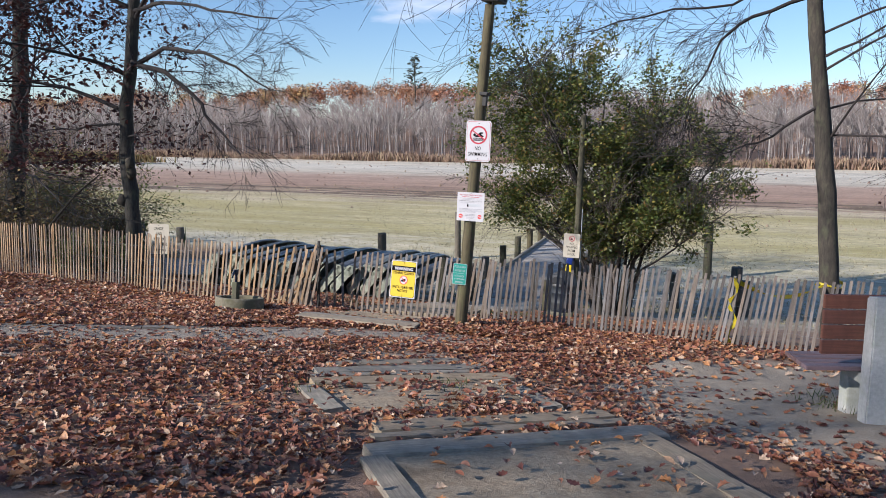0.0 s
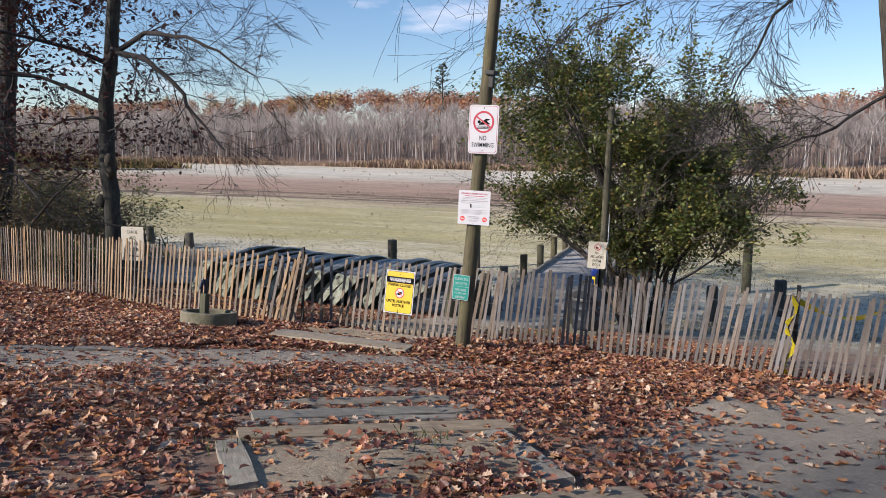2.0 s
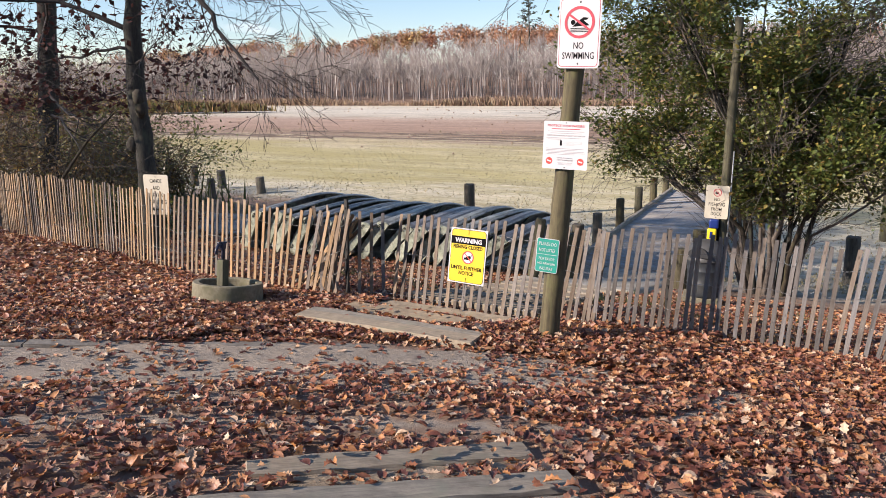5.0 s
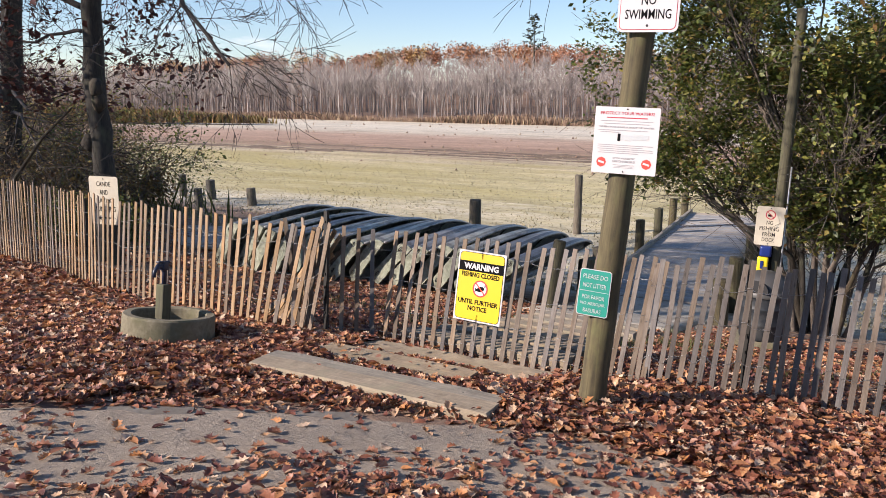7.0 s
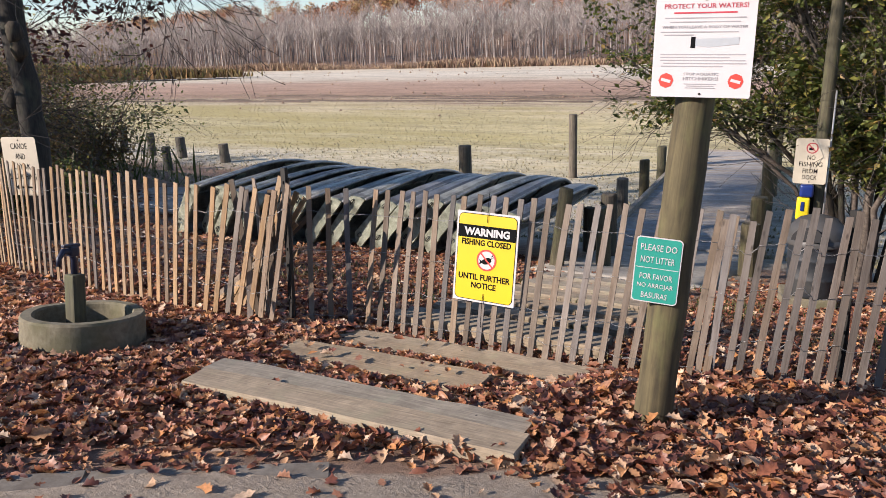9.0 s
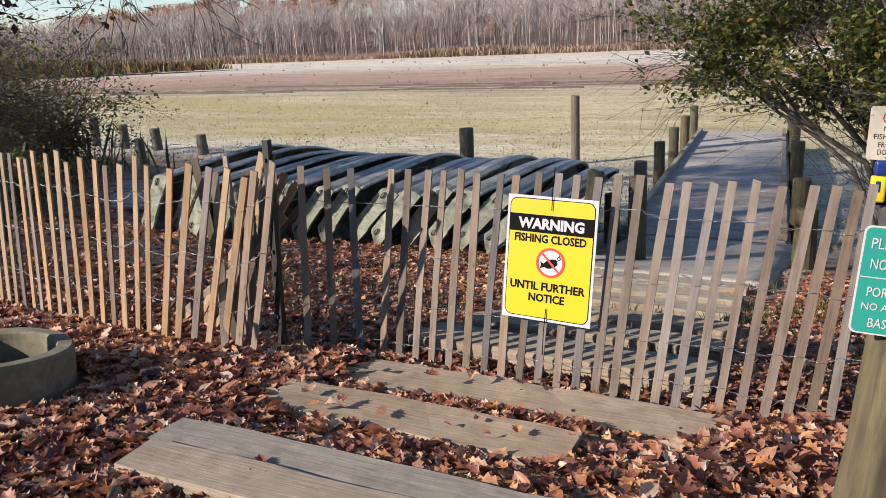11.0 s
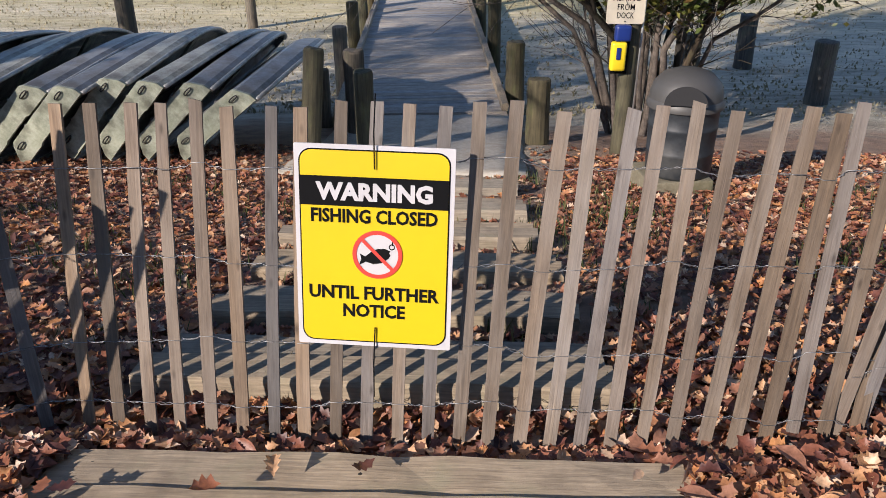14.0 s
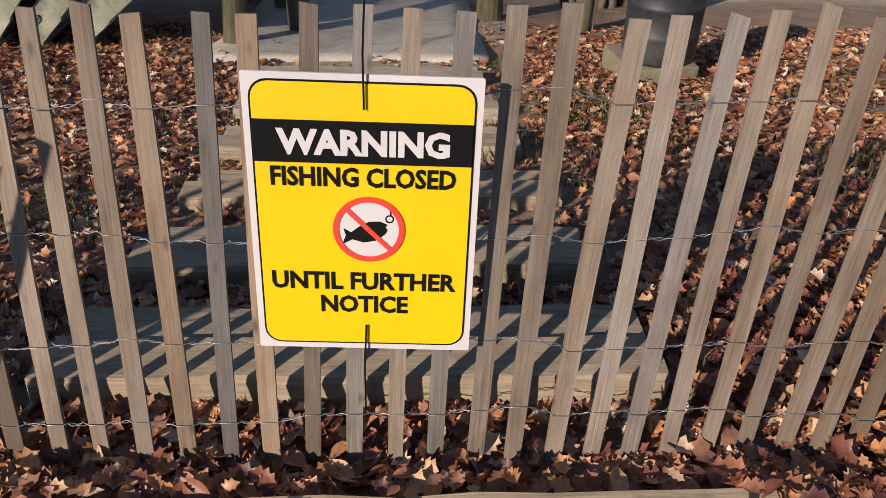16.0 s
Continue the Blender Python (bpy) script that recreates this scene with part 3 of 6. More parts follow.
tl, tips, o = trunk_tree("bare_tree", "bare leaning tree with knotty mossy trunk behind the slat fence", [(-11.25, 14.4, -0.6), (-11.2, 14.4, 0.7), (-11.3, 14.4, 2.1), (-11.25, 14.4, 3.2), (-11.0, 14.4, 4.6), (-10.75, 14.4, 6.5), (-10.4, 14.5, 9.0), (-10.1, 14.5, 12.0)], [0.20, 0.155, 0.15, 0.135, 0.12, 0.10, 0.07, 0.025], [
    (0.60, (0.7, -0.3, 0.6), 4.4, 0.045, 3, 0.06), (0.42, (-0.8, -0.4, 0.25), 3.6, 0.05, 3, 0.05), (0.50, (-0.6, -0.7, 0.4), 3.4, 0.05, 3, 0.05),
    (0.68, (-0.7, -0.5, 0.5), 4.0, 0.04, 3, 0.04), (0.70, (0.6, -0.5, 0.5), 4.6, 0.04, 3, 0.05), (0.78, (0.5, 0.4, 0.6), 4.0, 0.05, 3, 0.02), (0.85, (-0.4, -0.5, 0.7), 3.4, 0.045, 3, 0.02), (0.35, (0.5, -0.4, 0.1), 1.6, 0.025, 2, 0.1), (0.62, (-0.8, -0.3, 0.5), 4, 0.05, 3, 0.03), (0.66, (0.7, -0.6, 0.5), 4, 0.05, 3, 0.05)], 21, [([(-11.22, 14.4, 3.55), (-10.93, 14.3, 4.15), (-9.93, 14.1, 3.92), (-9.15, 14.0, 3.5), (-8.52, 13.8, 2.88), (-7.76, 13.6, 2.3)], 0.075, 0.03), ([(-10.93, 14.3, 4.1), (-9.9, 14.1, 4.37), (-8.75, 13.9, 4.22), (-7.93, 13.7, 3.94), (-7.0, 13.5, 3.5)], 0.055, 0.03), ([(-11.25, 14.4, 2.9), (-11.9, 14.4, 2.85), (-13.2, 14.5, 2.75), (-14.6, 14.6, 2.7)], 0.035, 0.02), ([(-11.0, 14.4, 5.2), (-9.8, 14.0, 5.3), (-8.3, 13.6, 5.0), (-6.6, 13.2, 4.7)], 0.05, 0.02)])
tl_trunk = [c for c in tl.children if c.name.startswith("trunk")][0]
for z, a in ((2.55, 0.4), (2.75, -0.6), (1.95, 2.6)):
    bm = bmesh.new()
    ico = bmesh.ops.create_icosphere(bm, subdivisions=2, radius=0.12)["verts"]
    for v in ico:
        v.co = Vector((v.co.x * 0.9, v.co.y * 0.9, v.co.z * 1.2)) * (1 + 0.3 * noise.noise(v.co * 14 + Vector((z, 0, 0)))) + Vector((0.15 * math.cos(a), -0.1 * abs(math.sin(a)) - 0.06, z - 0.1 + 0.6 - 0.6))
    part("knot", bm, BARK, tl_trunk, "swollen bark knot", True)

tf, tips, o = trunk_tree("bare_tree", "tall bare tree among brush behind the slat fence", [(-18.3, 17.2, -0.6), (-17.95, 17.0, 0.6), (-17.6, 17.0, 2.4), (-17.3, 17.0, 4.6), (-17.1, 17.0, 6.5), (-16.9, 17.0, 10)], [0.32, 0.24, 0.22, 0.20, 0.17, 0.08], [
    (0.45, (0.75, -0.5, 0.5), 4.5, 0.055, 3, 0.06), (0.30, (0.9, -0.4, 0.1), 4.2, 0.045, 3, 0.02), (0.38, (0.8, -0.5, -0.05), 4.6, 0.04, 3, -0.03), (0.55, (0.7, -0.4, 0.3), 4.5, 0.05, 3, 0.05), (0.65, (0.8, -0.5, 0.4), 4.2, 0.045, 3, 0.03), (0.6, (-0.8, -0.5, 0.4), 4.0, 0.045, 2, 0.03), (0.8, (0.5, -0.6, 0.5), 3.8, 0.04, 3, 0.03), (0.2, (0.7, -0.6, 0.4), 2.6, 0.03, 3, 0.03), (0.5, (-0.6, -0.7, 0.3), 3.6, 0.04, 3, 0.03)], 22)
pk = [q for q, d in tips if q.z > 2.4]
part("foliage", leaf_mesh("foliage", rnd.sample(pk, min(len(pk), 2300)), 0.13, OAK_LEAF, 3, 4, 0.13), None, tf, "withered dark red leaves")

tr, tips, o = trunk_tree("bare_tree", "straight bare tree behind the fence, yellow tape round it", [(2.72, 15.0, -0.75), (2.6, 15.0, 0.35), (2.45, 15.0, 1.8), (2.3, 15.0, 3.1), (2.1, 15.0, 4.7), (1.95, 15.0, 7.0), (1.9, 15.0, 10.5)], [0.19, 0.145, 0.135, 0.125, 0.115, 0.09, 0.04], [
    (0.72, (-0.8, 0.1, 0.25), 5.0, 0.028, 3, 0.09), (0.76, (-0.8, -0.3, 0.1), 5.2, 0.028, 3, 0.07), (0.70, (-0.8, -0.4, 0.1), 4.4, 0.024, 3, 0.05), (0.62, (0.8, -0.2, 0.3), 4.0, 0.022, 3, 0.05), (0.56, (0.7, -0.4, 0.5), 4.2, 0.022, 3, 0.07), (0.82, (-0.7, -0.4, 0.0), 5.4, 0.03, 3, 0.05), (0.8, (0.6, -0.5, 0.3), 4.4, 0.026, 3, 0.05), (0.50, (0.85, 0.3, 0.1), 3.2, 0.02, 3, 0.08), (0.45, (0.8, -0.3, 0.0), 3.0, 0.018, 3, 0.04)], 23, [([(2.05, 15.0, 4.9), (1.2, 14.7, 4.55), (0.745, 14.6, 4.19), (0.5, 14.4, 3.58), (0.27, 14.3, 3.09)], 0.034, 0.02), ([(2.3, 15.0, 3.2), (1.57, 14.6, 2.7), (1.0, 14.4, 2.45), (0.3, 14.2, 2.35)], 0.026, 0.02), ([(2.0, 15, 5.4), (0.9, 14.6, 4.75), (-0.4, 14.3, 4.6), (-1.6, 14.0, 4.3)], 0.028, 0.02), ([(2.25, 15.0, 3.9), (2.9, 14.6, 4.2), (3.6, 14.2, 4.6)], 0.026, 0.0), ([(2.4, 15.0, 2.6), (2.84, 14.5, 3.4), (3.4, 14.0, 4.2)], 0.022, 0.0)])
pk = [q for q, d in tips if q.x > 0.5 and q.z < 4.2]
part("foliage", leaf_mesh("foliage", rnd.sample(pk, min(len(pk), 90)), 0.10, OAK_LEAF, 4, 3, 0.06), None, tr, "withered dark leaves")

# the tall oaks far behind the walk, whose crowns dapple the bank
for k, (x, y, h, seed, n_limbs, n_leaves) in enumerate(((-21.0, -25.0, 20, 33, 16, 1500), (-25.5, -22.5, 19, 36, 9, 350), (-37.5, -10.5, 20, 37, 18, 2600))):
    b = gz(x, y) - 0.2
    rr = random.Random(seed)
    lim = [(0.36 + 0.6 * i / (n_limbs - 1), (math.cos(i * 2.4), math.sin(i * 2.4), rr.uniform(0.2, 0.8)), rr.uniform(4.6, 7.0) * (1.0 if i < n_limbs * 0.7 else 0.7), 0.075, 3, 0.02) for i in range(n_limbs)]
    t, tips, o = trunk_tree("bare_tree", "tall nearly bare oak on the bank behind the path", [(x, y, b), (x + 0.1, y, b + h * 0.3), (x, y + 0.2, b + h * 0.6), (x + 0.2, y, b + h * 0.85), (x + 0.2, y, b + h)], [0.36, 0.28, 0.20, 0.11, 0.04], lim, seed)
    part("foliage", leaf_mesh("foliage", rnd.sample([q for q, d in tips], min(len(tips), n_leaves)), 0.15, OAK_LEAF, 40 + k, 3, 0.2), None, t, "withered brown leaves")


# the many-stemmed shrub tree by the dock
def shrub_tree():
    rr = random.Random(77)
    base = Vector((-1.7, 20.0, gz(-1.7, 20) - 0.05))
    th = thing("shrub_tree", "broad many-stemmed shrub tree with small green and yellowing leaves", "tree", tuple(base))
    # the crown: a tall mass, a low lobe over the lake bed and a drooping one over the dock
    lobes = ((Vector((-1.3, 0, 5.0)), (2.9, 2.2, 2.9), 10), (Vector((1.7, 0.1, 3.1)), (1.75, 1.7, 1.75), 5), (Vector((-2.6, 0.2, 3.3)), (1.55, 1.4, 1.15), 4), (Vector((0.3, -0.2, 2.6)), (1.6, 1.6, 1.2), 3))

    def within(q, grow_by=1.0):
        return any(sum(((q[i] - c[i]) / (r[i] * grow_by)) ** 2 for i in range(3)) < 1 for c, r, _ in lobes)

    tips = []
    for c, r, n in lobes:
        for k in range(n):
            a, h = 2 * math.pi * (k + rr.random()) / n, rr.uniform(-0.3, 0.85)
            f = 0.8 * math.sqrt(max(0.05, 1 - h * h))
            aim = c + Vector((math.cos(a) * r[0] * f, math.sin(a) * r[1] * f, r[2] * h * 0.85))
            foot = Vector((aim.x * 0.10 + rr.uniform(-0.15, 0.15), aim.y * 0.12 + rr.uniform(-0.12, 0.12), 0))
            s = Soup()
            m1 = foot + Vector((aim.x * 0.13, aim.y * 0.13, aim.z * 0.40))
            m2 = foot.lerp(aim, 0.58) + Vector((rr.uniform(-0.2, 0.2), rr.uniform(-0.2, 0.2), 0.13 * aim.z))
            mine = []
            bough(s, [foot, m1, m2, aim], rr.uniform(0.032, 0.055), rr, 0.0, mine, 1)
            for _ in range(3):
                end = m2 + Vector((rr.uniform(-1, 1) * r[0] * 0.5, rr.uniform(-1, 1) * r[1] * 0.5, rr.uniform(0.2, 1.0) * r[2] * 0.5))
                bough(s, [m1.lerp(m2, rr.uniform(0.3, 1.0)), m2.lerp(end, 0.5) + Vector((0, 0, 0.1)), end], 0.022, rr, 0.0, mine, 1)
            tips.extend(mine)
            part("stem", s.mesh("stem", BRAMBLE if k % 3 else BARK), None, th)
    spots = [q for q, d in tips if within(q, 0.98 + 0.16 * rr.random()) and q.z > 1.3 + 0.6 * rr.random() and noise.noise((q.x * 1.15, q.y * 1.15, q.z * 1.3)) > -0.2 + 0.12 * rr.random()]
    rr.shuffle(spots)
    spots = spots[:22000]
    part("foliage", leaf_mesh("foliage", spots, 0.086, BUSH_LEAF, 9, max(3, min(12, 90000 // max(1, len(spots)))), 0.075), None, th)
    return th


shrub_tree()


# ---------------------------------------------------------------- far shore
def far_woods():
    """Bare grey woods across the lake: trunks, limbs and fine twigs."""
    g = random.Random(5)
    s = Soup()
    tw_v, tw_f = [], []
    for i in range(2000):
        row = i / 2000
        y = 133 + 36 * row + g.uniform(-3, 3)
        x = g.uniform(-1.5, 0.62) * (y + 12) + 10
        b = gz(x, y) - 0.3
        h = g.uniform(6.2, 11.6) * (1 + 0.25 * noise.noise((x * 0.02, 1, 2)))
        r = g.uniform(0.045, 0.12)
        lean = Vector((g.uniform(-0.06, 0.06), 0, 1))
        p0 = Vector((x, y, b))
        s.tube([p0, p0 + lean * h * 0.5, p0 + lean * h], [r, r * 0.7, 0.03], 4)
        for k in range(9 if row < 0.5 else 6):
            f = g.uniform(0.35, 0.95)
            q = p0 + lean * h * f
            a = g.uniform(0, 6.28)
            dd = Vector((math.cos(a), math.sin(a) * 0.6, g.uniform(0.8, 1.7))).normalized()
            ln = h * (1.05 - f) * g.uniform(0.35, 0.6) + 0.6
            e = q + dd * ln
            s.tube([q, e], [r * 0.35, 0.025], 3)
            for j in range(7):
                m = q.lerp(e, g.uniform(0.2, 1))
                u = Vector((g.uniform(-1, 1), g.uniform(-0.4, 0.4), g.uniform(0.3, 1.4))).normalized() * g.uniform(0.8, 2.0)
                w = Vector((0.042, 0, 0.012))
                n0 = len(tw_v)
                tw_v.extend((tuple(m - w), tuple(m + w), tuple(m + u)))
                tw_f.append((n0, n0 + 1, n0 + 2))
    th = thing("far_woods", "bare grey woods along the far lake shore", "woods", (0, 0, 0), kind="stuff")
    part("trunks", s.mesh("trunks", WOODS, False), None, th)
    part("twigs", array_mesh("twigs", np.array(tw_v), np.array(tw_f), WOODS), None, th)


far_woods()


def autumn_hill():
    """Rounded autumn crowns on the rise behind the bare woods."""
    g = np.random.default_rng(8)
    pts = []
    for i in range(380):
        y = g.uniform(172, 258)
        x = g.uniform(-1.25, 0.55) * y
        b = gz(x, y)
        n = 400
        u = g.normal(size=(n, 3))
        u /= np.linalg.norm(u, axis=1)[:, None]
        r = g.uniform(2.2, 4.2) * np.array([1.0, 1.0, 0.95])
        c = np.array([x, y, b + g.uniform(4.0, 7.4) + 3.2 * math.exp(-((x / y + 0.62) / 0.16) ** 2) + 1.5 * math.sin(x * 0.05)])
        q = c + u * r * (0.35 + 0.7 * g.random((n, 1)))
        pts.append(q[q[:, 2] > c[2] - 2.0])
    p = np.concatenate(pts)
    n = len(p)
    tpl = np.array([(-0.5, -0.3, 0), (0.4, -0.45, 0.1), (0.55, 0.25, -0.1), (-0.2, 0.55, 0.1)])
    me = scatter("crowns", tpl, np.array([(0, 1, 2), (0, 2, 3)]), p, g.uniform(0.3, 0.6, n), g.uniform(0, 6.28, n), g.uniform(-1.2, 1.2, n), AUTUMN)
    th = thing("autumn_woods", "russet and orange autumn woods on the far hill", "woods", (0, 0, 0), kind="stuff")
    part("crowns", me, None, th)


autumn_hill()


def far_pine():
    th = thing("pine_tree", "lone dark pine above the bare far woods", "tree", (-79, 182, gz(-79, 182)))
    s = Soup()
    s.tube([Vector((0, 0, 0)), Vector((0.3, 0, 9)), Vector((0, 0, 19.5))], [0.3, 0.22, 0.05], 6)
    part("trunk", s.mesh("trunk", BARK), None, th)
    g = np.random.default_rng(3)
    p = []
    for k in range(34):
        z = 11.5 + 8 * k / 34
        a, ln = g.uniform(0, 6.28), (20.6 - z) * 0.36 + 0.4
        for f in np.linspace(0.2, 1, 9):
            p.append((math.cos(a) * ln * f, math.sin(a) * ln * f, z + 0.25 * ln * f))
    p = np.array(p) + g.normal(0, 0.12, (len(p), 3))
    n = len(p)
    part("needles", scatter("needles", np.array([(-0.5, 0, 0), (0, -0.25, 0.2), (0.5, 0, 0.1), (0, 0.3, 0)]), np.array([(0, 1, 2), (0, 2, 3)]), p, g.uniform(0.5, 1.1, n), g.uniform(0, 6.28, n), g.uniform(-0.7, 0.7, n), PINE_LEAF), None, th)


far_pine()


def blades(name, places, heights, width, material, seed, lean=0.3):
    """Upright stalks, each one thin bent triangle pair."""
    g = np.random.default_rng(seed)
    n = len(places)
    tpl = np.array([(-0.5 * width, 0, 0), (0.5 * width, 0, 0), (0.35 * width, 0.04, 0.55), (0, 0.16, 1.0)])
    return scatter(name, tpl, np.array([(0, 1, 2), (0, 2, 3)]), places, heights, g.uniform(0, 6.28, n), g.normal(0, lean, n), material)


def shore_brush():
    g = np.random.default_rng(12)
    n = 36000
    y = 127 + np.abs(g.normal(0, 3.5, n))
    x = g.uniform(-1.5, 0.65, n) * (y + 8)
    p = np.stack([x, y, [gz(a, b) - 0.05 for a, b in zip(x, y)]], 1)
    h = g.uniform(0.4, 1.25, n) * (1 + 0.5 * np.sin(x * 0.13) * np.sin(x * 0.031 + 1))
    th = thing("shore_brush", "tan and russet brush along the far shore", "brush", kind="stuff")
    part("stalks", blades("stalks", p, h, 0.22, REED, 2, 0.35), None, th)
    # the low spit of brush on the lake's side
    n = 9000
    f = g.random(n)
    x = -135 + 44 * f + g.normal(0, 2, n)
    y = 78 + 24 * f + np.abs(g.normal(0, 4, n)) * (1.1 - f)
    p = np.stack([x, y, np.full(n, -1.85)], 1)
    part("spit_brush", blades("spit_brush", p, g.uniform(0.9, 3.4, n) * (1.2 - 0.8 * f), 0.3, BRUSH_LEAF, 3, 0.4), None, th, "dark russet brush on a spit")


shore_brush()


def lake_debris():
    """Stumps and stones on the dried bed, and the cut bank of an old channel."""
    g = np.random.default_rng(14)
    n = 420
    y = 122 - 75 * g.random(n) ** 1.6
    x = g.uniform(-0.95, 0.5, n) * y
    p = np.stack([x, y, [gz(a, b) for a, b in zip(x, y)]], 1)
    tpl = np.array([(-0.4, -0.3, 0), (0.4, -0.35, 0), (0.35, 0.3, 0), (-0.35, 0.35, 0), (0.1, 0.0, 0.75), (-0.3, 0.05, 0.4)])
    tris = np.array([(0, 1, 4), (1, 2, 4), (2, 3, 4), (3, 5, 4), (3, 0, 5), (0, 4, 5)])
    th = thing("lake_bed_debris", "scattered pale stumps and stones on the dried lake bed", "debris", kind="stuff")
    part("stumps", scatter("stumps", tpl, tris, p, g.uniform(0.10, 0.42, n) * (y / 110) ** 0.6, g.uniform(0, 6.28, n), g.normal(0, 0.2, n), REED), None, th)
    s = Soup()
    for x0, x1, yy in ((-75, -18, 58.0), (-60, -40, 56.6), (-35, 30, 60.5), (-50, 10, 63.0)):
        pts, rad = [], []
        x = x0
        while x < x1:
            pts.append(Vector((x, yy + 0.9 * noise.noise((x * 0.12, yy, 0)), gz(x, yy) - 0.02)))
            rad.append(0.13 + 0.12 * noise.noise((x * 0.5, yy, 1)))
            x += 0.9
        s.tube(pts, [max(r, 0.04) for r in rad], 6)
    part("mud_bank", s.mesh("mud_bank", speckled("dark_mud", (0.06, 0.045, 0.035), (0.13, 0.10, 0.08), 4)), None, th, "dark cut mud bank")


lake_debris()


def bed_tufts():
    """Dried weed tufts over the near lake bed."""
    g = np.random.default_rng(44)
    n = 70000
    y = 21.5 + 46 * g.random(n) ** 1.5
    x = g.uniform(-1.0, 0.75, n) * (y - 2) - 1
    p = np.stack([x, y, [gz(a, b) - 0.01 for a, b in zip(x, y)]], 1)
    th = thing("lake_bed_weed", "short dried straw weed on the lake bed", "weed", kind="stuff")
    part("tuft", blades("tuft", p, g.uniform(0.02, 0.085, n), 0.7, STRAW, 5, 0.7), None, th)


bed_tufts()


# brush on the left bank behind the fence
def bank_brush():
    rr = random.Random(41)
    for k, (x, y, h) in enumerate(((-14.4, 16.4, 0.75), (-17.0, 18.9, 1.3), (-17.0, 16.8, 1.9), (-17.8, 19.5, 2.6), (-19.5, 18.0, 2.7), (-21.5, 20.5, 3.0), (-20.5, 20.6, 1.4), (-15.8, 17.0, 0.95), (-22.5, 22.0, 1.9), (-24.0, 19.0, 3.2), (-20.8, 15.8, 2.6), (-26.5, 24.0, 3.2))):
        b = Vector((x, y, gz(x, y) - 0.05))
        th = thing("bush", "tangled leafless bush with a few russet leaves", "bush", tuple(b), group="bushes on the bank")
        s, tips = Soup(), []
        for i in range(18):
            a = rr.uniform(0, 6.28)
            grow(s, (math.cos(a) * 0.25, math.sin(a) * 0.25, 0), (math.cos(a) * 0.75, math.sin(a) * 0.75, rr.uniform(0.7, 1.3)), h * rr.uniform(0.7, 1.1), 0.022, 2, rr, 0.03, 45, 5, 4, tips, 0.2)
        part("bramble", s.mesh("bramble", BRAMBLE), None, th)
        sp = rnd.sample([q for q, d in tips], min(len(tips), 1100))
        part("foliage", leaf_mesh("foliage", sp, 0.095, BRUSH_LEAF if k % 3 else BUSH_LEAF, 60 + k, 3, 0.14), None, th)


bank_brush()


# ---------------------------------------------------------------- slat fence
def slat_mesh(seed, h=1.16):
    """One sawn lath, slightly bowed, with worn ends."""
    g = random.Random(seed)
    bm = bmesh.new()
    w, t = g.uniform(0.037, 0.043), g.uniform(0.008, 0.011)
    bow, twist = g.uniform(-0.007, 0.007), g.uniform(-0.05, 0.05)
    rings = []
    for i in range(5):
        f = i / 4
        ww = w * (1 - (0.06 if i in (0, 4) else 0)) * g.uniform(0.97, 1.03)
        c = bow * math.sin(math.pi * f)
        tilt = g.uniform(-0.004, 0.004) if i == 4 else 0
        rings.append([bm.verts.new((sx * ww / 2 + c, sy * t / 2 + sx * twist * 0.02, h * f + sx * tilt)) for sx, sy in ((-1, -1), (1, -1), (1, 1), (-1, 1))])
    for a, b in zip(rings, rings[1:]):
        for k in range(4):
            bm.faces.new((a[k], a[(k + 1) % 4], b[(k + 1) % 4], b[k]))
    bm.faces.new(rings[0][::-1])
    bm.faces.new(rings[-1])
    return bm


SLATS = [finish(slat_mesh(k), "slat", SLAT) for k in range(9)]
SLATS_GREY = [finish(slat_mesh(k + 40), "slat", SLAT_GREY) for k in range(6)]
SLATS_NEW = [finish(slat_mesh(k + 20), "slat", SLAT_NEW) for k in range(6)]


def run_along(line, step):
    """Even places along a line of points, with the heading of each."""
    left = 0.0
    out = []
    for (ax, ay), (bx, by) in zip(line, line[1:]):
        d = math.hypot(bx - ax, by - ay)
        s = left
        while s < d:
            f = s / d
            out.append((ax + (bx - ax) * f, ay + (by - ay) * f, math.atan2(by - ay, bx - ax)))
            s += step
        left = s - d
    return out


